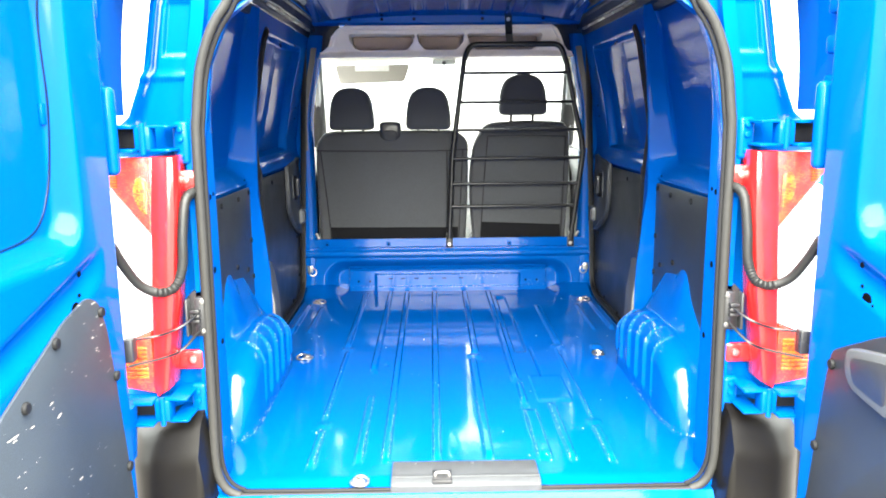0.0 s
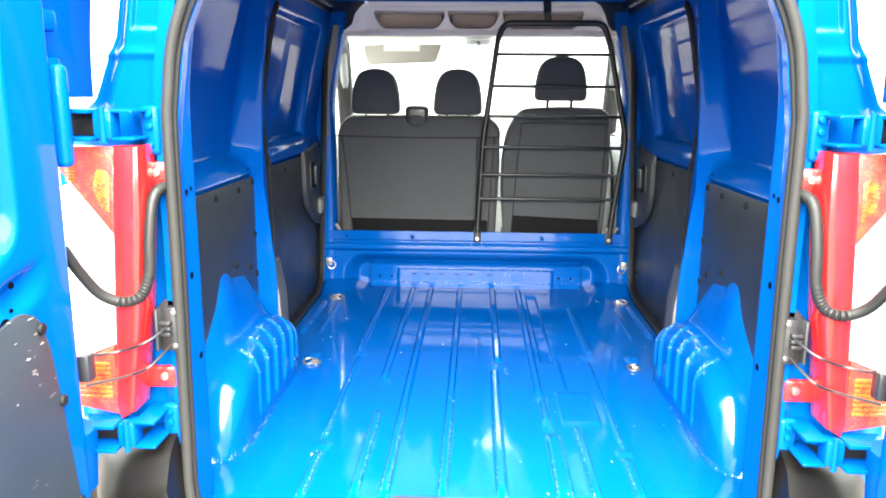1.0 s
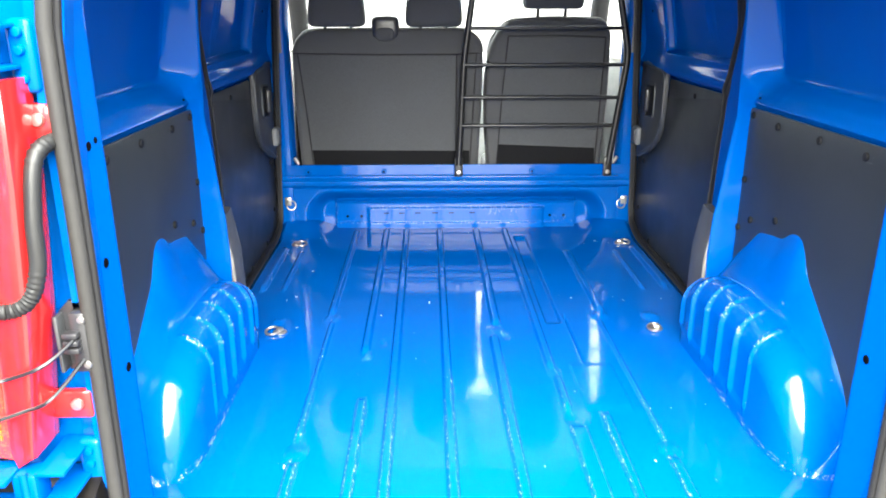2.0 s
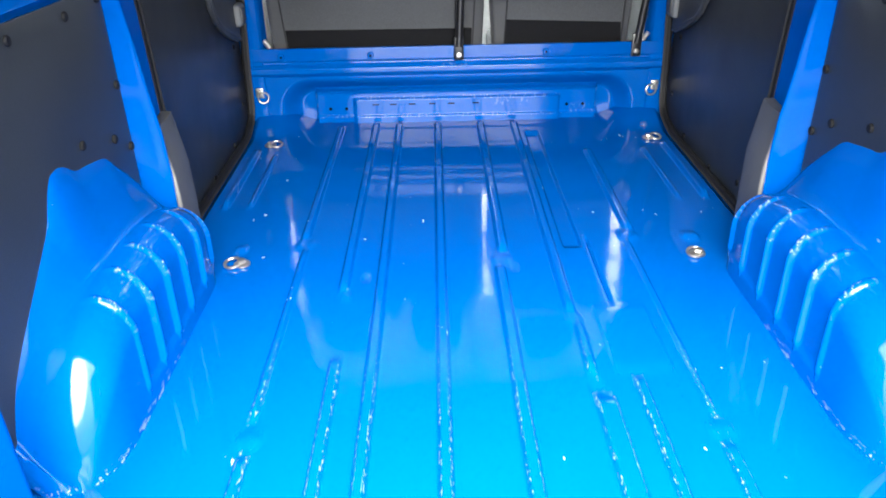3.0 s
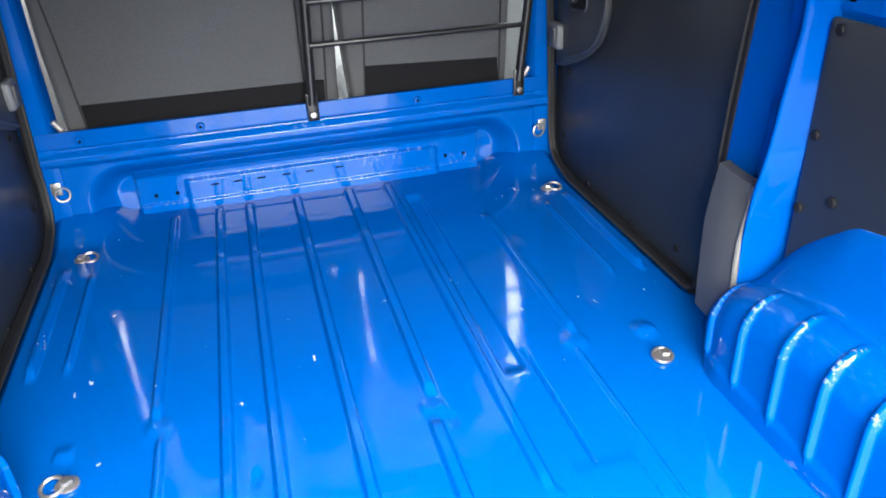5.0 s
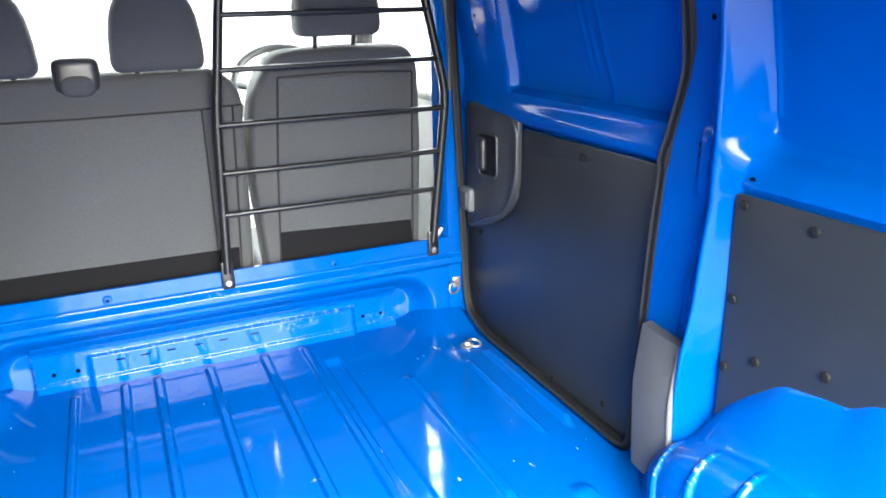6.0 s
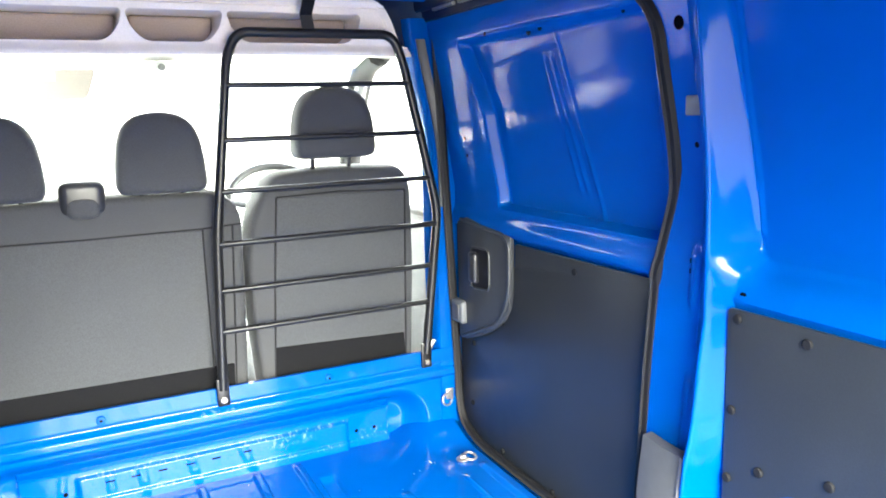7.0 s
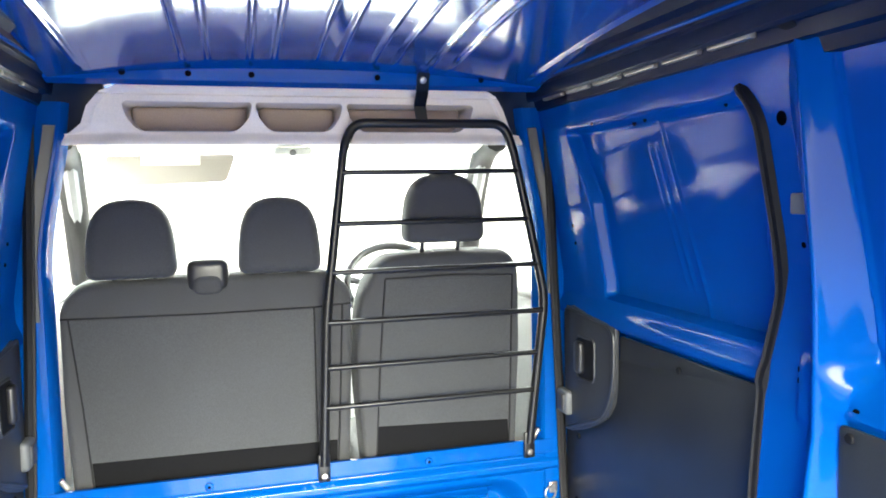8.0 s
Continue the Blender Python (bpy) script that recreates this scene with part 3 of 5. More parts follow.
for side in (1, -1):
    t = thing("sliding_door", (side * 0.78, 1.55, 0.0), "closed blue sliding side door with dark lower lining board", "sliding door", "sliding doors")
    part("door_skin", Shape().grid(lambda u, v: (door_x(1.0 + 1.06 * u, -0.06 + 1.36 * v), 1.0 + 1.06 * u, -0.06 + 1.36 * v), 290, 200, (0.03, 0, 0)), blue, t, side=side, angle=60)
    for py, pz, pr in ((1.56, 1.212, 0.009), (1.50, 1.214, 0.007), (1.72, 1.222, 0.005), (1.20, 1.214, 0.005), (1.93, 0.95, 0.005), (1.93, 0.90, 0.005)):
        part("dark_hole_disc", Shape().disc((door_x(py, pz) - 0.001, py, pz), (-1, 0, -0.1), pr, 0.003, 10), hole_dark, t, side=side)
    out = rounded([(1.05, -0.04), (1.05, 0.672), (1.70, 0.668), (1.70, 0.60), (1.98, 0.58), (2.03, 0.5), (2.03, -0.04)], 0.012)
    part("panel_board", Shape().prism(out, "x", 0.757, 0.764, 0.0015), board, t, side=side)
    for sy, sz in ((1.425, 0.639), (1.77, 0.43), (1.945, 0.32), (1.96, 0.12), (1.78, 0.03), (1.52, 0.02), (1.30, 0.06)):
        part("screw_cap", Shape().disc((0.7565, sy, sz), (-1, 0, 0), 0.009, 0.004, 12), rubber, t, side=side)
    # handle surround with its recess and lever
    plate = [(1.70, 0.692), (1.70, 0.60), (1.703, 0.53), (1.715, 0.48), (1.745, 0.44), (1.80, 0.40), (1.87, 0.365), (1.97, 0.33), (2.015, 0.33), (2.015, 0.70), (1.955, 0.715)]
    h = part("handle_surround", Shape().prism(plate, "x", 0.742, 0.757, 0.004), handle_black, t, side=side)
    rim = arc([(0.741, 1.985, 0.705), (0.741, 1.703, 0.688), (0.741, 1.706, 0.52), (0.741, 1.76, 0.43), (0.741, 1.99, 0.335)], 0.05, 8)
    part("rim", Shape().tube(rim, 0.006, 8), handle_black, h, side=side)
    cup = rounded([(1.815, 0.515), (1.815, 0.635), (1.925, 0.63), (1.925, 0.505)], 0.02)
    part("recess", Shape().prism(cup, "x", 0.7405, 0.7425, 0.0008), rubber, h, side=side)
    part("recess_rim", Shape().tube([(0.741, p[0], p[1]) for p in cup], 0.004, 6, closed=True), handle_black, h, side=side)
    part("lever", Shape().box((0.722, 1.875, 0.525), (0.745, 1.915, 0.618), 0.012, 3), black_plastic, h, side=side)
    part("catch", Shape().box((0.722, 1.962, 0.378), (0.752, 2.035, 0.452), 0.012, 3), trim_grey, t, "grey plastic door catch", side=side)
    part("catch_face", Shape().box((0.718, 1.975, 0.392), (0.724, 2.02, 0.44), 0.004), cover_grey, t, side=side)

# rubber seals round the sliding door openings
for side in (1, -1):
    ring_pts = [tuple(p) for p in arc([(1.36, 1.268), (1.15, 1.256), (1.085, 1.19), (1.072, 0.95), (1.078, 0.86), (1.125, 0.70), (1.145, 0.5), (1.165, 0.2),
                                       (1.175, 0.004), (1.9, 0.004), (2.02, 0.04), (2.043, 0.14), (2.043, 1.24)], 0.05, 5)]

    def seal_x(z):
        return min(0.750, door_x(1.09, z) + 0.002) + 0.05 * smooth(1.228, 1.262, z)
    t = thing("door_seal", (side * 0.738, 1.6, 0.0), "black rubber seal round the sliding door opening", "seal", "sliding door seals")
    part("bulb", Shape().tube([(seal_x(z), y, z) for y, z in ring_pts], 0.0135, 8), rubber, t, side=side)
    part("lip", Shape().tube([(seal_x(z) - 0.0125, y + 0.006 * (1 if y < 1.6 else -1), z) for y, z in ring_pts], 0.0045, 6), seal_grey, t, side=side)

# front door posts beside the cab opening
for side in (1, -1):
    g = Shape()
    g.grid(lambda u, v: (lerp(u, [0, 0.2, 0.5, 0.8, 1], [0.680, 0.688, 0.715, 0.742, 0.775]) - 0.07 * smooth(0.85, 1.35, -0.02 + 1.32 * v),
                         lerp(u, [0, 0.2, 0.5, 0.8, 1], [2.085, 2.052, 2.048, 2.05, 2.06]), -0.02 + 1.32 * v), 12, 30, (0, 0.04, 0))
    dp = tagged(part("door_post", g, blue, side=side), "blue painted steel post beside the cab", "post", "cab posts", kind="structure")
    part("post_trim", Shape().grid(lambda u, v: (0.700 + 0.026 * u - 0.07 * smooth(0.85, 1.35, 0.74 + 0.5 * v), 2.040 + 0.003 * math.cos(3 * u), 0.74 + 0.5 * v), 4, 14, (0, 0.006, 0)), handle_black, dp, "dark grey trim strip", side=side)

# ---- ceiling, roof rails and headers ----
PAIRS = (-0.545, -0.315, -0.257, -0.160, -0.102, -0.005, 0.052, 0.139, 0.197, 0.294, 0.352, 0.58)


def roof_z(x, y):
    z = 1.440 - 0.028 * (abs(x) / 0.62) ** 2.4 - 0.066 * (max(0.0, y - 0.95) / 1.0) ** 2
    for c in PAIRS:
        z -= 0.007 * bead(x, c, 0.008, 0.006) * smooth(0.12, 0.16, y) * (1 - smooth(1.84, 1.86, y))
    return z


g = Shape().grid(lambda u, v: (-0.63 + 1.26 * u, -0.02 + 2.0 * v, roof_z(-0.63 + 1.26 * u, -0.02 + 2.0 * v)), 280, 40, (0, 0, 0.03))
ceiling_paint = material("roof_paint", BLUE, 0.3, coat=1.0, coat_rough=0.1, coat_ior=2.5, specular=0.0, grain=0.03, bump=0.01, bump_scale=12, stain=0.05, rough_var=0.02)
tagged(part("ceiling", g, ceiling_paint, angle=60), "glossy blue painted steel roof skin with long pressed ribs", "ceiling", kind="structure")
# roof blue darkened for the deep shade along the rails; also colours the joint
rail_shade_joint = material("rail_shade_joint", (0.0, 0.007, 0.030), 0.5, coat=0.2, coat_rough=0.15, specular=0.1, grain=0.05, bump=0.02, bump_scale=40)
for side in (1, -1):
    prof = [(0.735, 1.235), (0.715, 1.262), (0.700, 1.266), (0.694, 1.29), (0.684, 1.293), (0.679, 1.288), (0.672, 1.292), (0.667, 1.318), (0.655, 1.322), (0.650, 1.316), (0.644, 1.322),
            (0.640, 1.352), (0.628, 1.356), (0.622, 1.382), (0.600, 1.388), (0.592, 1.41)]
    us = [i / (len(prof) - 1) for i in range(len(prof))]
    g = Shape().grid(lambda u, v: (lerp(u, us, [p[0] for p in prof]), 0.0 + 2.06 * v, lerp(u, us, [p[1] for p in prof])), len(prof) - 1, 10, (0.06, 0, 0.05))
    rail = tagged(part("trim", g, rail_shade_joint, side=side, angle=25), "pressed steel roof rail above the side door, blue darkened for shade", "roof rail", "roof rails", kind="structure")
    part("guide_strip", Shape().box((0.655, 1.0, 1.322), (0.668, 2.0, 1.330), 0.002), black_steel, rail, side=side)
    for k in range(6):
        part("track_piece", Shape().box((0.652, 1.06 + 0.155 * k, 1.309), (0.666, 1.185 + 0.155 * k, 1.321), 0.003), zinc, rail, "dull zinc track piece", side=side)
    # fold bars in the full blue draw the bright edge lines of the rail
    part("fold", Shape().tube([(0.690, 1.03, 1.286), (0.690, 2.0, 1.286)], 0.004, 8), blue, rail, side=side)
    part("fold", Shape().tube([(0.624, 0.4, 1.366), (0.624, 1.95, 1.366)], 0.004, 8), blue, rail, side=side)
    for k in range(8):
        part("dark_hole_disc", Shape().disc((0.689, 0.3 + 0.23 * k, 1.292), (-0.3, 0, -1), 0.007, 0.002, 10), hole_dark, rail, side=side)
    part("grommet", Shape().disc((0.66, 0.985, 1.318), (-0.6, 0, -1), 0.018, 0.003, 16), rubber, rail, side=side)

g = Shape().prism([(1.915, 1.425), (1.92, 1.40), (1.945, 1.345), (1.985, 1.337), (2.0, 1.345), (2.0, 1.44)], "x", -0.64, 0.64, 0.0)
header = tagged(part("roof_header", g, blue), "blue painted steel roof cross member with small holes", "cross member", kind="structure")
for hx in (-0.462, -0.308, -0.155, 0.17, 0.46):
    part("dark_hole_disc", Shape().disc((hx, 1.937, 1.361), (0, -1, -0.45), 0.008, 0.0025, 12), hole_dark, header)

# ---- rear body round the door opening ----
for side in (1, -1):
    def quarter(u, v):
        zi = 0.10 + 1.12 * v
        xi = lerp(zi, [-0.03, 0.03, 0.2, 0.86, 1.04, 1.14, 1.2, 1.225], [0.585, 0.605, 0.612, 0.60, 0.575, 0.53, 0.45, 0.25])
        zo = 0.10 + 1.36 * v
        xo = lerp(zo, [-0.03, 0.86, 0.90, 0.92, 1.0, 1.06, 1.2, 1.4, 1.46], [0.90, 0.90, 0.83, 0.806, 0.775, 0.747, 0.722, 0.65, 0.3])
        k = u
        y = 0.0 + 0.03 * smooth(0.0, 0.25, u) + 0.06 * smooth(0.72, 1.0, u)
        x, z = xi + (xo - xi) * k, zi + (zo - zi) * k
        # a pressed panel near the roof and a swage under it
        a, b = lerp(z, [1.06, 1.18], [0.634, 0.617]), lerp(z, [1.06, 1.18], [0.694, 0.677])
        y += 0.009 * smooth(a, a + 0.006, x) * (1 - smooth(b - 0.006, b, x)) * smooth(1.058, 1.064, z) * (1 - smooth(1.176, 1.182, z))
        y -= 0.007 * smooth(1.004, 1.009, z) * (1 - smooth(1.012, 1.03, z)) * smooth(0.615, 0.625, x)
        return (x, y, z)
    w = tagged(part("wall_south", Shape().grid(quarter, 80, 190, (0.01, 0.05, 0)), blue, side=side, angle=60),
               "bright blue rear body post beside the open rear doors", "rear post", "rear posts", kind="structure")
g = Shape().grid(lambda u, v: (-0.46 + 0.92 * u, 0.0 + 0.03 * v, 1.222 + 0.25 * v - 0.01 * (2 * u - 1) ** 2), 20, 6, (0, 0.06, 0))
tagged(part("rear_header", g, blue), "blue painted steel header over the rear doors", "header", kind="structure")
g = Shape().grid(lambda u, v: (-0.70 + 1.40 * u, 0.0 + 3.1 * v, 1.475 - 0.05 * abs(2 * u - 1) ** 3), 20, 6, (0, 0, 0.012))
tagged(part("roof", g, blue), "blue painted steel outer roof of the van", "roof", kind="structure")

# grey rubber seal round the rear opening
half = [(0.0, 1.232), (0.45, 1.21), (0.54, 1.155), (0.592, 1.05), (0.612, 0.93), (0.617, 0.86), (0.618, 0.6), (0.622, 0.2), (0.623, 0.09), (0.617, 0.04), (0.600, 0.005), (0.568, -0.014), (0.52, -0.019), (0.0, -0.02)]
path = spline([(x, -0.008, z) for x, z in half], 6)
path = path + [Vector((-p.x, p.y, p.z)) for p in path[::-1][1:-1]]
t = thing("rear_seal", (0, 0, 0), "grey rubber weather seal round the rear door opening", "seal")
part("bulb", Shape().tube(path, 0.0112, 10, closed=True), seal_grey, t)
inner_path = [Vector((p.x * 0.977, p.y + 0.004, 0.6 + (p.z - 0.6) * 0.978)) for p in path]
part("lip", Shape().tube(inner_path, 0.0055, 8, closed=True), rubber, t)

# sill, grey sill plate with the striker, bumper
sill = Shape().prism([(-0.035, -0.03), (-0.02, -0.012), (0.0, -0.01), (0.01, -0.03), (0.01, -0.12), (-0.03, -0.12)], "x", -0.62, 0.62, 0.0)
tagged(part("rear_sill", sill, blue), "blue painted rear sill of the load floor", "sill", kind="structure")
t = thing("sill_plate", (0, 0.05, 0), "grey plastic sill plate with the door striker", "sill plate")
out = [(-0.012, -0.02), (-0.012, 0.004), (0.002, 0.015), (0.10, 0.017), (0.118, 0.008), (0.12, 0.0), (0.0, -0.02)]
part("plate", Shape().prism(out, "x", -0.19, 0.19, 0.004), sill_grey, t)
part("ridge", Shape().box((-0.188, 0.012, 0.014), (0.188, 0.026, 0.019), 0.003), sill_grey, t)
part("recess", Shape().box((-0.085, -0.01, 0.008), (-0.035, 0.05, 0.0185), 0.002), black_plastic, t)
part("striker", Shape().tube(arc([(-0.078, 0.015, 0.01), (-0.078, 0.015, 0.028), (-0.042, 0.015, 0.028), (-0.042, 0.015, 0.01)], 0.006, 4), 0.004, 8), zinc, t)
for bx in (-0.13, 0.02, 0.13):
    part("screw", Shape().disc((bx, 0.09, 0.0165), (0, 0, 1), 0.005, 0.002, 10), sill_grey, t)
def bumper_point(x, v):
    wrap = smooth(0.70, 0.93, abs(x))
    corner = smooth(0.618, 0.64, abs(x))
    top = -0.045 + (0.27 - 0.045 * smooth(0.64, 0.85, abs(x))) * corner
    z = top + (-0.42 - top) * lerp(v, [0, 0.05, 0.15, 0.3, 0.6, 1.0], [0.0, 0.01, 0.05, 0.16, 0.5, 1.0])
    y = lerp(v, [0, 0.05, 0.15, 0.3, 0.6, 1.0], [0.035, 0.0, -0.05, -0.085, -0.10, -0.08])
    return (x, y + 0.22 * wrap ** 2, z)


t = thing("rear_bumper", (0, -0.05, -0.4), "black plastic rear bumper with raised corners", "bumper")
part("middle_section", Shape().grid(lambda u, v: bumper_point(-0.612 + 1.224 * u, v), 30, 24, (0, 0.03, -0.02)), bumper_black, t)
for side in (1, -1):
    part("corner_section", Shape().grid(lambda u, v: bumper_point(0.616 + 0.32 * u, v), 40, 30, (0, 0.03, -0.02)), bumper_black, t, side=side)

# ---- open rear doors ----
for side in (1, -1):
    lab = "open blue rear door with a dark scratched lower lining board" if side < 0 else "open blue rear door with dark lining board and grab handle"
    t = thing("rear_door", (side * 0.80, -0.12, 0.0), lab, "rear door", "rear doors")
    front = -0.135

    def inner(u, v):
        y, z = front - 0.62 * u, -0.04 + 1.34 * v
        x = 0.748
        edge = lerp(z, [0.0, 0.45, 0.62, 1.3], [0.06, 0.115, 0.02, 0.02])
        d = front - y
        # window recess
        inside = smooth(0.176, 0.19, d) * (1 - smooth(0.565, 0.59, d)) * smooth(0.655, 0.71, z) * (1 - smooth(1.22, 1.25, z))
        corner = math.hypot(max(0, 0.27 - d), max(0, 0.76 - z))
        x += 0.05 * inside * (1 - smooth(0.07, 0.10, corner))
        # rolled edge towards the hinge
        x += 0.03 * (1 - smooth(0.0, 0.05, d))
        # belt fold falling away from the hinge
        x += 0.02 * bead(z - (0.66 - 0.25 * d), 0.0, 0.04, 0.035) * smooth(0.1, 0.2, d)
        return (x, y, z)
    part("door_skin", Shape().grid(inner, 110, 160, (0.07, 0, 0)), blue, t, side=side, angle=60)
    # dark sealed joint round the window blank, with small clips
    joint = [(0.193, 1.235), (0.192, 1.1), (0.191, 0.95), (0.195, 0.83), (0.21, 0.775), (0.24, 0.735), (0.29, 0.712), (0.40, 0.704), (0.57, 0.700)]
    run = spline([(inner(d / 0.62, (z + 0.04) / 1.34)[0] - 0.0005, front - d, z) for d, z in joint], 6)
    part("joint", Shape().tube(run, 0.0022, 6), rail_shade_joint, t, side=side)
    for jz in (1.17, 0.93):
        jx = inner(0.195 / 0.62, (jz + 0.04) / 1.34)[0]
        part("joint_clip", Shape().box((jx - 0.004, front - 0.206, jz - 0.02), (jx + 0.004, front - 0.19, jz + 0.02), 0.003), blue, t, side=side)
    # the flank above the lamp that wraps past the hinge line
    g = Shape().grid(lambda u, v: (0.822 + 0.01 * u - 0.05 * v * v, front + 0.03 + 0.235 * u, 0.925 + 0.40 * v), 10, 12, (0.016, 0, 0))
    part("wrap_flange", g, blue, t, side=side)
    for k in range(4):
        part("flange_step", Shape().box((0.79, front + 0.005, 0.96 + 0.085 * k), (0.825, front + 0.075, 1.0 + 0.085 * k), 0.008), blue, t, side=side)
    part("edge_pad", Shape().box((0.742, front - 0.02, 0.80), (0.775, front + 0.012, 0.985), 0.012, 3), blue, t, side=side)
    if side < 0:
        lining = [(-0.20, 0.02), (-0.255, 0.40), (-0.272, 0.50), (-0.30, 0.565), (-0.345, 0.584), (-0.44, 0.562), (-0.66, 0.468), (-0.72, 0.43), (-0.72, 0.02)]
        caps = [(-0.297, 0.542), (-0.254, 0.394), (-0.48, 0.535), (-0.593, 0.462), (-0.23, 0.18), (-0.68, 0.12), (-0.46, 0.06)]
    else:
        lining = [(-0.225, 0.02), (-0.265, 0.34), (-0.285, 0.44), (-0.45, 0.52), (-0.72, 0.56), (-0.72, 0.02)]
        caps = [(-0.293, 0.412), (-0.255, 0.217), (-0.55, 0.50), (-0.66, 0.2), (-0.30, 0.07)]
    part("panel_board", Shape().prism(rounded(lining, 0.02), "x", 0.740, 0.746, 0.0015), board_worn if side < 0 else board, t, side=side)
    for sy, sz in caps:
        part("screw_cap", Shape().disc((0.7395, sy, sz), (-1, 0, 0), 0.011, 0.007, 12), rubber, t, side=side)
    for hy, hz, hr in ((-0.345, 0.63, 0.006), (-0.37, 0.565, 0.016), (-0.352, 0.59, 0.004), (-0.392, 0.56, 0.004), (-0.355, 0.55, 0.003)):
        part("dark_hole_disc", Shape().disc((0.752, hy, hz), (-1, 0, 0), hr, 0.003, 12), hole_dark, t, side=side)
    if side > 0:
        h = part("grab_handle", Shape().prism(rounded([(-0.375, 0.475), (-0.53, 0.505), (-0.53, 0.385), (-0.40, 0.40), (-0.372, 0.43)], 0.025), "x", 0.715, 0.74, 0.006), handle_grey, t, "grey plastic grab handle")
        part("recess", Shape().prism(rounded([(-0.395, 0.462), (-0.515, 0.487), (-0.515, 0.405), (-0.41, 0.415)], 0.018), "x", 0.7135, 0.716, 0.001), black_plastic, h)
    # hinges: a bracket on the post and an arm to the door
    for hz, hy in ((0.875, -0.03), (0.245, -0.04)):
        h = part("hinge", Shape().box((0.695, hy - 0.05, hz - 0.027), (0.732, hy - 0.008, hz + 0.027), 0.006), blue, t, side=side)
        part("hinge_plate", Shape().box((0.634, -0.008, hz - 0.062), (0.672, 0.014, hz + 0.036), 0.012, 3), blue, h, side=side)
        for dz in (-0.026, 0.026):
            part("hinge_leaf", Shape().box((0.655, hy - 0.046, hz + dz - 0.003), (0.70, 0.02, hz + dz + 0.003), 0.0015), blue, h, side=side)
            part("hinge_arm", Shape().box((0.728, hy - 0.07, hz + dz - 0.004), (0.81, hy - 0.01, hz + dz + 0.004), 0.002), blue, h, side=side)
        # black block stands for the shade in the hollow between the arms
        part("hollow_shade_block", Shape().box((0.735, hy - 0.02, hz - 0.022), (0.80, hy + 0.01, hz + 0.022), 0.004), rubber, h, side=side)
        for dz in (-0.042, -0.005, 0.018):
            part("bolt", Shape().disc((0.653, -0.008, hz + dz), (0, -1, 0), 0.0075, 0.007, 10), blue, h, side=side)
        part("pin", Shape().tube([(0.712, hy - 0.05, hz - 0.034), (0.712, hy - 0.05, hz + 0.034)], 0.006, 10), blue, h, side=side)
    part("lower_tongue", Shape().prism([(0.765, 0.27), (0.835, 0.31), (0.835, 0.12), (0.775, 0.14)], "y", front - 0.01, front + 0.04, 0.006), blue, t, side=side)

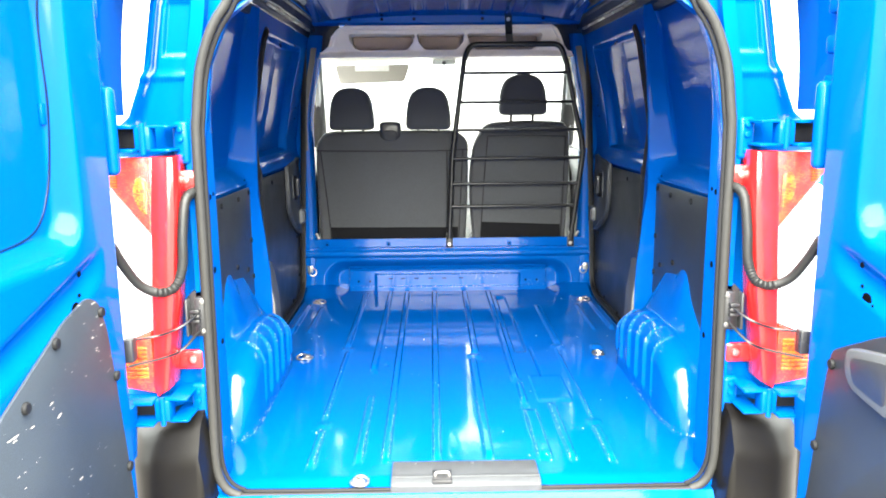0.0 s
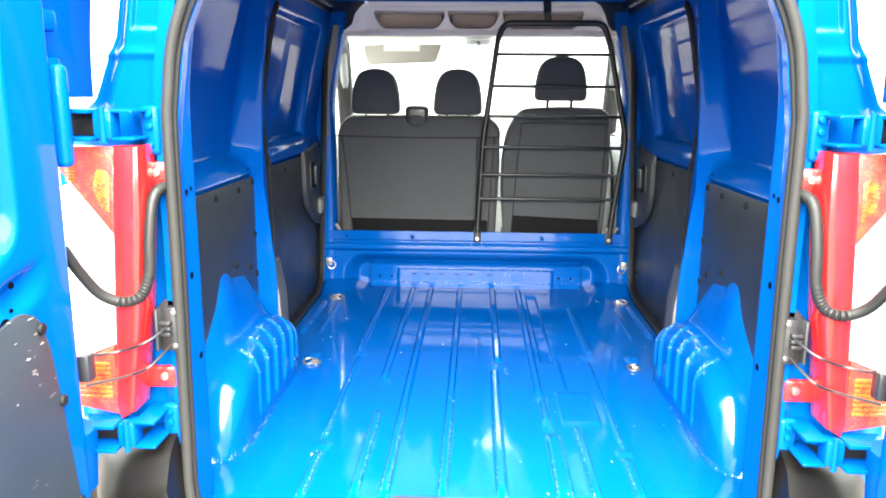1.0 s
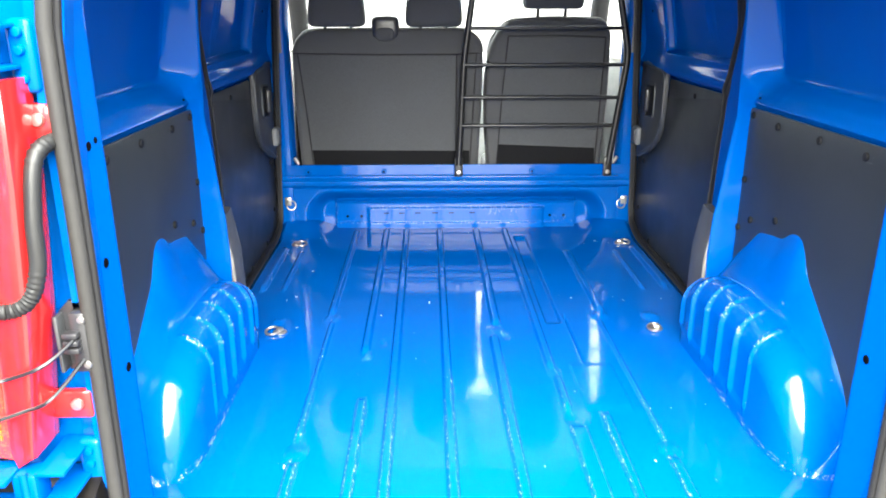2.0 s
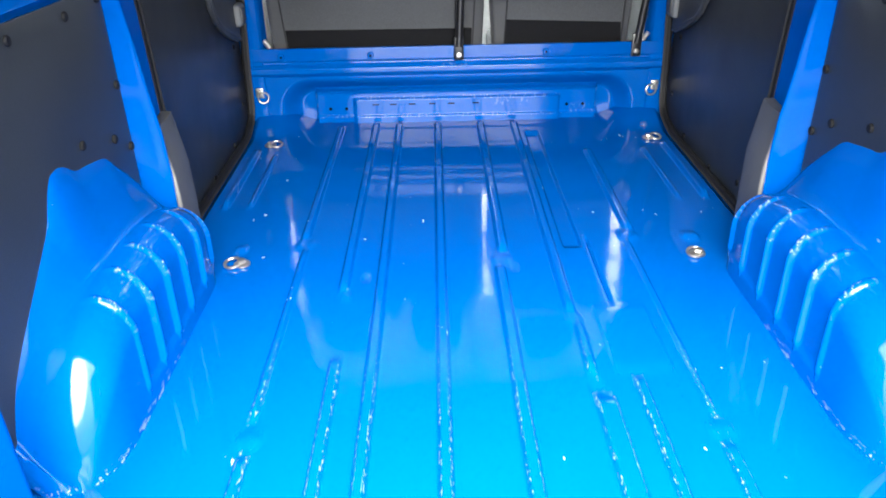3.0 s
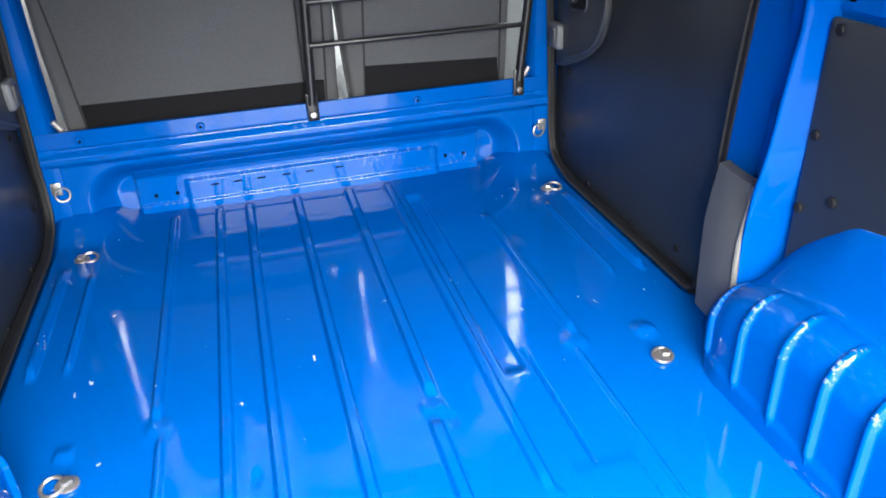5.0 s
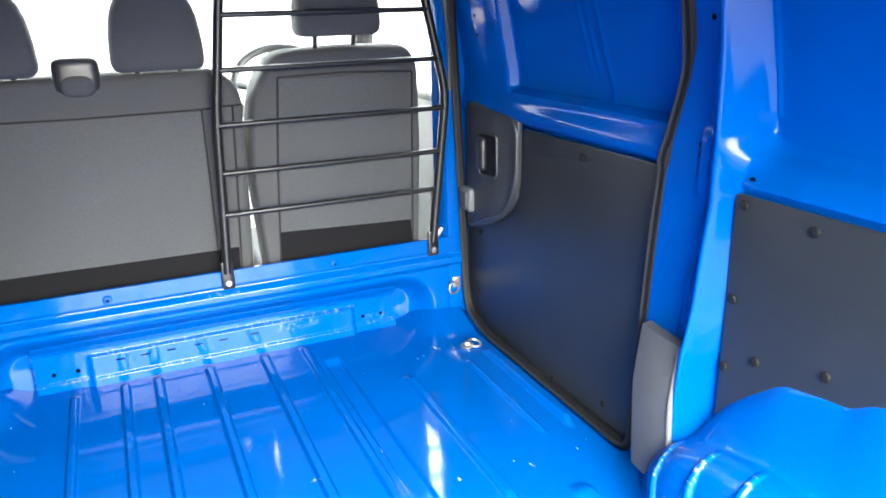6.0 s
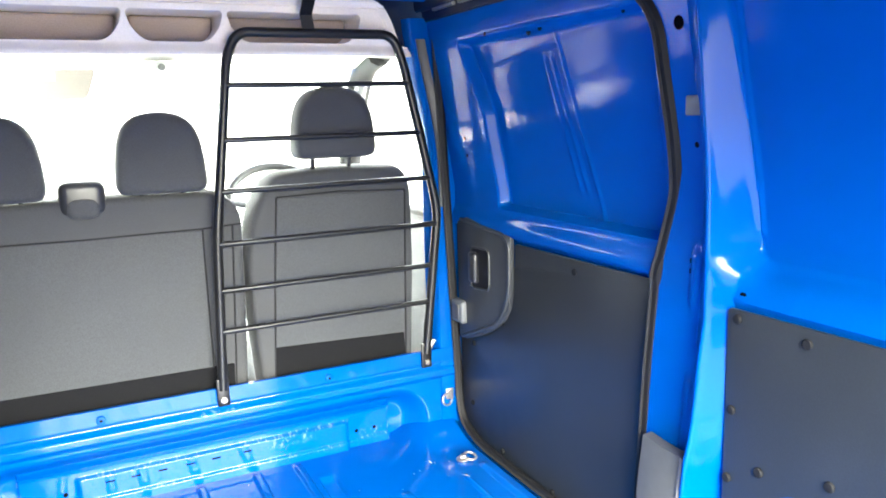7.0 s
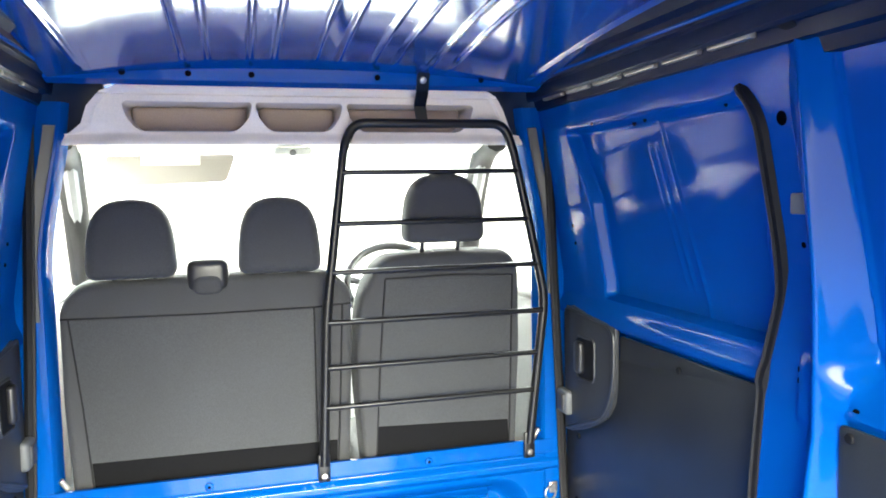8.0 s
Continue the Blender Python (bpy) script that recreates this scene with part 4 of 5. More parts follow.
# ---- tail lamps, conduits and wires ----
for side in (1, -1):
    t = thing("tail_lamp", (side * 0.74, 0.0, 0.28), "tall red, clear and amber tail lamp on the rear post", "tail lamp", "tail lamps")
    bar = [(0.650, 0.836), (0.700, 0.836), (0.712, 0.70), (0.735, 0.30), (0.728, 0.272), (0.700, 0.29), (0.672, 0.50), (0.655, 0.70)]
    part("red_bar", Shape().prism(bar, "y", -0.075, 0.01, 0.008), red_lens, t, side=side)
    part("upper_lens", Shape().prism([(0.70, 0.834), (0.79, 0.834), (0.82, 0.79), (0.80, 0.765), (0.716, 0.655)], "y", -0.06, 0.012, 0.006), red_optic, t, side=side)
    up = part("indicator", Shape().prism(rounded([(0.718, 0.785), (0.742, 0.79), (0.752, 0.755), (0.745, 0.725), (0.722, 0.70)], 0.012), "y", -0.0615, -0.05, 0.001), amber_optic, t, "amber indicator lens", side=side)
    for k in range(11):
        part("reflector_bar", Shape().box((0.784, -0.065, 0.765 + 0.006 * k), (0.803, -0.058, 0.769 + 0.006 * k), 0.0015), amber_lens, up, side=side)
    part("clear_lens", Shape().prism([(0.716, 0.65), (0.80, 0.763), (0.845, 0.74), (0.86, 0.40), (0.80, 0.402), (0.735, 0.43), (0.728, 0.55)], "y", -0.055, 0.012, 0.006), clear_optic, t, "clear white lens", side=side)
    low = part("lower_lens", Shape().prism([(0.736, 0.428), (0.80, 0.40), (0.86, 0.398), (0.85, 0.30), (0.735, 0.278)], "y", -0.06, 0.012, 0.006), red_optic, t, "red and amber lower lens", side=side)
    for k in range(8):
        part("lens_rib", Shape().box((0.748, -0.063, 0.315 + 0.010 * k), (0.825, -0.058, 0.3235 + 0.010 * k), 0.002), amber_optic, low, side=side)
    for bx, bz in ((0.647, 0.778), (0.660, 0.343)):
        b = part("mounting_tab", Shape().box((bx - 0.022, -0.004, bz - 0.026), (bx + 0.06, 0.012, bz + 0.022), 0.006), red_lens, t, side=side)
        part("bolt", Shape().disc((bx, -0.004, bz), (0, -1, 0), 0.0095, 0.007, 12), zinc, b, side=side)

    c = thing("wiring_conduit", (side * 0.66, -0.05, 0.55), "corrugated grey wiring conduit between body and rear door", "conduit", "wiring conduits")
    way = spline([(0.625, 0.01, 0.755), (0.640, -0.04, 0.735), (0.646, -0.06, 0.66), (0.650, -0.065, 0.585), (0.668, -0.07, 0.54), (0.70, -0.08, 0.528), (0.735, -0.10, 0.55), (0.755, -0.13, 0.60), (0.765, -0.16, 0.65)], 16)
    part("tube", Shape().tube(way, lambda s: 0.0112 + 0.0016 * math.sin(s * 2 * math.pi * 52) * (1 - smooth(0.13, 0.16, s) * (1 - smooth(0.37, 0.4, s))) * (1 - 0.7 * smooth(0.66, 0.7, s)), 10), conduit_grey, c, side=side, angle=80)
    w = thing("door_check_wire", (side * 0.66, -0.06, 0.42), "thin black check wires with a plug on the rear post", "wire", "check wires")
    part("wire", Shape().tube(spline([(0.628, -0.01, 0.47), (0.66, -0.075, 0.445), (0.72, -0.085, 0.425), (0.765, -0.13, 0.43)], 8), 0.003, 6), black_steel, w, side=side)
    part("wire", Shape().tube(spline([(0.628, -0.01, 0.43), (0.655, -0.08, 0.395), (0.70, -0.085, 0.375), (0.765, -0.13, 0.37)], 8), 0.003, 6), black_steel, w, side=side)
    part("plug", Shape().box((0.742, -0.155, 0.385), (0.765, -0.125, 0.44), 0.005), black_plastic, w, side=side)
    part("latch_block", Shape().box((0.622, -0.02, 0.405), (0.645, 0.02, 0.50), 0.004), black_plastic, w, side=side)
    part("bracket", Shape().prism([(0.618, 0.395), (0.618, 0.512), (0.652, 0.512), (0.668, 0.495), (0.664, 0.40)], "y", 0.0, 0.012, 0.003), black_plastic, w, side=side)
    part("bracket_flange", Shape().box((0.661, -0.022, 0.405), (0.667, 0.004, 0.495), 0.002), handle_black, w, side=side)
    for dz in (0.445, 0.457, 0.469):
        part("terminal", Shape().box((0.63, -0.034, dz - 0.004), (0.652, -0.018, dz + 0.004), 0.0015), black_plastic, w, side=side)
    part("latch_bolt", Shape().disc((0.626, -0.02, 0.49), (0, -1, 0), 0.006, 0.004, 10), zinc, w, side=side)
    part("latch_bolt", Shape().disc((0.626, -0.02, 0.418), (0, -1, 0), 0.006, 0.004, 10), zinc, w, side=side)


# ---- cab: floor, sides, dashboard, windscreen ----
g = Shape().box((-0.9, 2.1, -0.22), (0.9, 3.7, -0.17), 0.01)
tagged(part("cab_floor", g, rubber), "dark rubber cab floor", "floor", kind="structure")
for side in (1, -1):
    t = thing("cab_door", (side * 0.82, 2.7, -0.1), "pale grey lined cab door with a large window", "door", "cab doors")
    part("door_lining", Shape().grid(lambda u, v: (0.80 + 0.02 * math.sin(3 * v), 2.10 + 1.45 * u, -0.2 + 0.88 * v), 8, 8, (0.06, 0, 0)), trim_grey, t, side=side)
    part("outer_skin", Shape().grid(lambda u, v: (0.885 + 0.012 * math.sin(3 * v), 2.10 + 1.45 * u, -0.38 + 1.04 * v), 8, 8, (0.02, 0, 0)), blue, t, "blue painted outer skin", side=side)
    part("window_sill", Shape().box((0.79, 2.10, 0.66), (0.86, 3.55, 0.70), 0.015), black_plastic, t, side=side)
    pane = part("pane", Shape().prism([(2.13, 0.69), (2.13, 1.24), (2.78, 1.24), (2.98, 1.11), (3.12, 0.93), (3.24, 0.70)], "x", 0.822, 0.826, 0.0), glass, t, side=side)
    pane.visible_shadow = False
    part("window_surround", Shape().tube(arc([(0.80, 2.12, 0.7), (0.775, 2.12, 1.25), (0.765, 2.80, 1.25), (0.80, 3.10, 0.95), (0.81, 3.24, 0.72)], 0.09, 6), 0.026, 8), trim_grey, t, side=side)
    # near-black instead of dark grey, so the back-lit post stays dark
    p = spline([(0.75, 2.62, 1.25), (0.775, 2.84, 1.215), (0.795, 3.00, 1.11), (0.805, 3.12, 0.94), (0.815, 3.24, 0.72)], 6)
    tagged(part("windscreen_post", Shape().tube(p, 0.05, 10), rubber, side=side), "windscreen post, its back-lit darkness put into a near-black colour", "post", "windscreen posts", kind="structure")
    b = thing("seat_belt", (side * 0.70, 2.12, 0.3), "cream seat belt strap hanging on the cab post", "seat belt", "seat belts")
    part("strap", Shape().box((0.684, 2.105, 0.62), (0.712, 2.112, 1.17), 0.002), beige, b, side=side)
    part("guide", Shape().box((0.676, 2.10, 1.15), (0.72, 2.122, 1.205), 0.008), pale_grey, b, side=side)
    part("belt_anchor", Shape().tube([(0.664, 2.075, 0.285), (0.68, 2.07, 0.312)], 0.008, 8), zinc, b, side=side)
    part("post_cover", Shape().box((0.712, 2.10, 0.28 if side > 0 else 0.84), (0.775, 2.14, 1.24), 0.015), pale_grey, b, side=side)
g = Shape().grid(lambda u, v: ((-0.80 + 1.6 * u) * (1 - 0.06 * v), 3.75 - 0.64 * v - 0.28 * v ** 3 - 0.10 * (2 * u - 1) ** 2, 0.66 + 0.575 * v), 16, 10, (0, 0.004, 0.004))
ws = tagged(part("windscreen", g, glass), "raked windscreen with bright daylight beyond", "windscreen", kind="structure")
ws.visible_shadow = False
# mostly unseen; its pale tone is there to whiten the reflection in the roof
g = Shape().prism([(2.98, -0.15), (2.95, 0.35), (3.0, 0.55), (3.10, 0.64), (3.35, 0.66), (3.75, 0.64), (3.75, -0.15)], "x", -0.80, 0.80, 0.01)
tagged(part("dashboard", g, pale_grey), "pale grey moulded dashboard, kept light to brighten the roof's reflection", "dashboard")
g = Shape().grid(lambda u, v: (-0.88 + 1.76 * u, 3.75 + 0.75 * v, 0.60 - 0.22 * v ** 2 - 0.03 * (2 * u - 1) ** 2), 12, 8, (0, 0, -0.03))
tagged(part("bonnet", g, blue), "blue painted bonnet beyond the windscreen", "bonnet")

for side in (1, -1):
    g = Shape().grid(lambda u, v: (0.885 - 0.02 * u * u, 3.555 + 0.95 * u, -0.38 + (0.96 - 0.22 * u * u) * v), 8, 8, (0.02, 0, 0))
    tagged(part("front_wing", g, blue, side=side), "blue painted front wing of the van", "wing", "front wings", kind="structure")
g = Shape().grid(lambda u, v: (-0.885 + 1.77 * u, 4.5 - 0.06 * (2 * u - 1) ** 2, -0.38 + 0.72 * v), 10, 6, (0, 0.03, 0))
tagged(part("front_panel", g, blue), "blue painted nose panel of the van", "nose panel", kind="structure")

# headlining and overhead shelf
g = Shape().grid(lambda u, v: (-0.76 + 1.52 * u, 2.16 + 0.67 * v, 1.225 + 0.03 * math.sin(math.pi * v) - 0.02 * (2 * u - 1) ** 4), 16, 8, (0, 0, 0.02))
tagged(part("cab_ceiling", g, cream), "cream cab headlining", "headlining", kind="structure")
t = thing("overhead_shelf", (0, 2.05, 1.2), "beige moulded overhead shelf with three dark compartments", "shelf")
y0 = 2.062
BAYS = ((-0.468, -0.168), (-0.131, 0.078), (0.118, 0.462))


def shelf_front(u, v):
    """The moulded front: three pockets with rounded feet behind a rolled lip."""
    z = 1.192 + 0.160 * v
    zs = [1.192, 1.205, 1.213, 1.222, 1.246, 1.292, 1.33, 1.352]
    xa = lerp(z, zs, [-0.69, -0.69, -0.67, -0.615, -0.581, -0.566, -0.534, -0.47])
    xb = lerp(z, zs, [0.665, 0.665, 0.65, 0.605, 0.583, 0.566, 0.545, 0.50])
    x = xa + (xb - xa) * u
    y = y0 - 0.016 * (1 - smooth(1.196, 1.226, z)) + 0.005 * bead(z, 1.326, 0.004, 0.003) - 0.006 * smooth(1.334, 1.340, z)
    y += 0.02 * smooth(0.0, 0.05, max(abs(x) - 0.49, 0.0)) * (1 - smooth(1.22, 1.25, z))
    edge = min(x - xa, xb - x, 1.352 - z)
    y -= 0.009 * (1 - smooth(0.017, 0.024, edge)) * smooth(1.214, 1.222, z)
    for a, b in BAYS:
        flare = 0.014 * smooth(1.24, 1.306, z)
        dx, r_ = max(a - flare - x, x - b - flare), 0.05 if z < 1.266 else 0.012
        dz = max(1.226 - z, z - 1.306)
        d = math.hypot(max(dx + r_, 0.0), max(dz + r_, 0.0)) + min(max(dx + r_, dz + r_), 0.0) - r_
        y += 0.15 * smooth(0.0, 0.005, -d)
    return (x, y, z)


part("fascia", Shape().grid(shelf_front, 620, 90, (0, 0.012, 0)), beige, t, angle=50)
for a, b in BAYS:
    part("bay_lining", Shape().box((a - 0.002, y0 + 0.095, 1.231), (b + 0.002, y0 + 0.13, 1.302), 0.012, 3), beige_dark, t, "brown lining of a compartment, pocket shade put into its colour")
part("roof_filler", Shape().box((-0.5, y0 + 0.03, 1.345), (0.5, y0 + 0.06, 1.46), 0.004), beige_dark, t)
for side in (1, -1):
    # added to close the corner, in the rail's shade-darkened blue
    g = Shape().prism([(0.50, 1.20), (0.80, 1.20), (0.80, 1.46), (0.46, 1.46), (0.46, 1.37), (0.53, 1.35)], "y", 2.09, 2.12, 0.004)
    tagged(part("gusset", g, rail_shade_joint, side=side), "steel gusset added between roof rail and cab, in the shade-darkened blue", "gusset", "roof gussets", kind="structure")

t = thing("sun_visor", (-0.42, 2.8, 1.15), "cream sun visor with a white label above the windscreen", "sun visor")
part("flap", Shape().prism(rounded([(-0.645, 1.20), (-0.20, 1.205), (-0.235, 1.105), (-0.62, 1.09)], 0.02), "y", 2.79, 2.81, 0.006), visor_beige, t)
part("label_sheet", Shape().box((-0.525, 2.785, 1.165), (-0.325, 2.7895, 1.203), 0.001), label_white, t)
t = thing("rear_view_lamp", (0.0, 2.75, 1.17), "small pale cab lamp on the headlining", "cab lamp")
part("lamp_body", Shape().box((-0.07, 2.72, 1.195), (0.07, 2.80, 1.225), 0.012), pale_grey, t)
part("lamp_switch", Shape().disc((0.0, 2.72, 1.205), (0, -1, -0.2), 0.012, 0.006), trim_grey, t)

t = thing("steering_wheel", (0.39, 2.75, 0.7), "grey steering wheel beyond the driver seat", "steering wheel")
ax = Vector((0, -0.75, 0.66))
part("rim", Shape().ring((0.375, 2.74, 0.70), ax, 0.19, 0.016, 36, 10), black_plastic, t)
part("hub", Shape().disc((0.375, 2.78, 0.67), ax, 0.07, 0.04, 20), trim_grey, t)
for a in (0.2, 2.94, 4.71):
    u_ = ax.orthogonal().normalized()
    w_ = ax.normalized().cross(u_)
    e_ = Vector((0.375, 2.74, 0.70)) + 0.185 * (Vector((1, 0, 0)) * math.cos(a) + ax.normalized().cross(Vector((1, 0, 0))) * math.sin(a))
    part("spoke", Shape().tube([(0.375, 2.775, 0.68), tuple(e_)], 0.014, 8), trim_grey, t)
part("column", Shape().tube([(0.375, 2.80, 0.66), (0.375, 3.05, 0.45)], 0.04, 10), trim_grey, t)


# ---- seats ----
def cushion(lo, hi, crown=0.012, power=6.0, top_round=0.0):
    """A padded block with rounded corners; top_round narrows its upper end."""
    s = Shape()
    nu, nv = 28, 28
    cx, cy, cz = [(lo[i] + hi[i]) / 2 for i in range(3)]
    hx, hy, hz = [(hi[i] - lo[i]) / 2 for i in range(3)]
    pts, fs = [], []
    for j in range(nv + 1):
        b = -math.pi / 2 + math.pi * j / nv
        for i in range(nu):
            a = 2 * math.pi * i / nu
            ca, sa, cb, sb = math.cos(a), math.sin(a), math.cos(b), math.sin(b)

            def sp(w, q):
                return math.copysign(abs(w) ** q, w)
            e = 2.0 / power
            x, y, z = sp(cb, e) * sp(ca, e), sp(cb, e) * sp(sa, e), sp(sb, e)
            k = 1 - top_round * smooth(-0.1, 1.0, z) * abs(z) ** 1.5
            pts.append((cx + hx * x * k, cy + hy * y, cz + hz * z))
    for j in range(nv):
        for i in range(nu):
            a, b = j * nu + i, j * nu + (i + 1) % nu
            fs.append((a, b, b + nu, a + nu))
    return s.add(pts, fs)


def pillow(outline, cx, cz, y0, y1, inset):
    """A padded block: an outline in x and z, drawn in towards its middle at both faces."""
    s, n, pts, fs = Shape(), len(outline), [], []
    steps = [(0.0, 0.45), (0.02, 0.78), (0.10, 0.93), (0.28, 1.0), (0.72, 1.0), (0.90, 0.93), (0.98, 0.78), (1.0, 0.45)]
    for f, k in steps:
        k = 1 - (1 - k) * inset
        pts += [(cx + (x - cx) * k, y0 + (y1 - y0) * f, cz + (z - cz) * k) for x, z in outline]
    for i in range(len(steps) - 1):
        fs += [(i * n + j, i * n + (j + 1) % n, (i + 1) * n + (j + 1) % n, (i + 1) * n + j) for j in range(n)]
    fs += [tuple(range(n))[::-1], tuple((len(steps) - 1) * n + j for j in range(n))]
    return s.add(pts, fs)


def headrest(x0, x1, z0, z1, parent):
    cx, w, h = 0.5 * (x0 + x1), 0.5 * (x1 - x0), z1 - z0
    half = [(0.0, 0.0), (0.80, 0.0), (0.95, 0.03), (1.0, 0.12), (0.97, 0.40), (0.90, 0.66), (0.76, 0.84), (0.52, 0.95), (0.25, 0.99), (0.0, 1.0)]
    full = half + [(-x, z) for x, z in half[::-1][1:-1]]
    out = rounded([(cx + w * x, z0 + h * z) for x, z in full], 0.02, 3)
    h = part("headrest", pillow(out, cx, z0 + 0.5 * h, 2.045, 2.15, 0.5), fabric, parent, angle=80)
    for px in (x0 + 0.27 * (x1 - x0), x0 + 0.73 * (x1 - x0)):
        part("post", Shape().tube([(px, 2.135, z0 - 0.05), (px, 2.115, z0 + 0.03)], 0.007, 8), black_steel, h)
    return h


def seat_back(parent, outline, panel, pipes, skirt):
    """A padded backrest with its flat rear panel, piping and dark skirt."""
    out = rounded(outline, 0.05, 6)
    xs = [p[0] for p in outline]
    x0, x1 = min(xs), max(xs)
    part("backrest", pillow(out, 0.5 * (x0 + x1), 0.5, 2.100, 2.25, 0.11), fabric, parent, angle=70)
    part("back_panel", Shape().prism(rounded(panel, 0.012), "y", 2.0965, 2.112, 0.004), fabric_panel, parent)
    part("skirt", Shape().prism(rounded(skirt, 0.004), "y", 2.0945, 2.114, 0.003), fabric_dark, parent)
    for run in pipes:
        part("piping", Shape().tube([(x, 2.0975, z) for x, z in run], 0.0028, 6), piping_grey, parent)
    part("seat_cushion", cushion((x0 + 0.02, 2.18, 0.05), (x1 - 0.02, 2.68, 0.24), power=7.0), fabric, parent)
    part("seat_base", Shape().box((x0 + 0.04, 2.2, -0.18), (x1 - 0.04, 2.62, 0.08), 0.02), black_plastic, parent)


t = thing("bench_seat", (-0.28, 2.2, -0.17), "dark grey fabric double passenger bench seat", "seat")
seat_back(t, [(-0.655, 0.17), (-0.672, 0.50), (-0.672, 0.77), (-0.62, 0.832), (-0.28, 0.834), (0.05, 0.834), (0.112, 0.78), (0.110, 0.60), (0.092, 0.17)],
          [(-0.606, 0.33), (-0.002, 0.33), (-0.002, 0.728), (-0.645, 0.732)],
          [[(-0.646, 0.735), (-0.622, 0.50), (-0.602, 0.24)], [(0.081, 0.735), (0.070, 0.50), (0.056, 0.24)], [(0.000, 0.73), (-0.002, 0.24)],
           [(-0.665, 0.735), (-0.645, 0.735), (-0.30, 0.729), (0.0, 0.731), (0.106, 0.737)]],
          [(-0.598, 0.23), (0.052, 0.23), (0.056, 0.335), (-0.606, 0.340)])
headrest(-0.594, -0.366, 0.838, 1.05, t)
headrest(-0.207, 0.022, 0.838, 1.05, t)
housing = part("belt_housing", cushion((-0.345, 2.09, 0.79), (-0.232, 2.19, 0.88), power=5.0), black_plastic, t, "black belt housing")
part("housing_cap", cushion((-0.33, 2.083, 0.782), (-0.247, 2.13, 0.84), power=2.8), fabric, housing, "smooth grey cap")
t = thing("driver_seat", (0.39, 2.2, -0.17), "dark grey fabric driver seat with headrest", "seat")
seat_back(t, [(0.140, 0.17), (0.120, 0.46), (0.117, 0.61), (0.137, 0.76), (0.200, 0.868), (0.40, 0.880), (0.600, 0.874), (0.632, 0.82), (0.632, 0.57), (0.612, 0.17)],
          [(0.176, 0.34), (0.588, 0.34), (0.606, 0.795), (0.208, 0.800)],
          [[(0.209, 0.800), (0.189, 0.56), (0.170, 0.24)], [(0.607, 0.797), (0.590, 0.24)], [(0.209, 0.802), (0.40, 0.806), (0.606, 0.798)]],
          [(0.168, 0.23), (0.592, 0.23), (0.586, 0.345), (0.176, 0.362)])
headrest(0.264, 0.507, 0.906, 1.11, t)

# ---- black tubular safety grille behind the driver seat ----
t = thing("safety_grille", (0.32, 2.03, 0.26), "black tubular steel safety grille behind the driver seat", "grille")
GY = 2.032
run = arc([(0.008, GY, 0.285), (0.027, GY, 0.713), (0.088, GY, 1.185), (0.118, GY, 1.25), (0.56, GY, 1.25), (0.588, GY, 1.175), (0.686, GY, 0.735), (0.632, GY, 0.285)], 0.055, 8)
part("hoop", Shape().tube(run, 0.0135, 12), black_steel, t)
for xa, xb, z in ((0.084, 0.607, 1.113), (0.068, 0.630, 0.971), (0.052, 0.658, 0.835), (0.034, 0.672, 0.694), (0.030, 0.655, 0.566), (0.024, 0.642, 0.452)):
    part("rung", Shape().tube([(xa - 0.004, GY - 0.006, z), (xb + 0.004, GY - 0.006, z)], 0.0078, 10), black_steel, t)
for bx in (0.008, 0.632):
    f = part("foot", Shape().box((bx - 0.017, GY - 0.006, 0.238), (bx + 0.017, GY + 0.006, 0.318), 0.004), black_steel, t)
    part("bolt", Shape().disc((bx, GY - 0.006, 0.257), (0, -1, 0), 0.010, 0.006, 12), zinc, f)
st = Shape().grid(lambda u, v: (0.298 + 0.034 * u - 0.030 * v, lerp(v, [0, 0.3, 0.55, 0.8, 1], [GY - 0.002, GY - 0.004, 1.966, 1.916, 1.905]),
                                lerp(v, [0, 0.3, 0.55, 0.8, 1], [1.24, 1.30, 1.329, 1.380, 1.384])), 2, 24, (0, -0.005, -0.002))
s = part("strap", st, black_steel, t, "flat black steel strap to the roof")
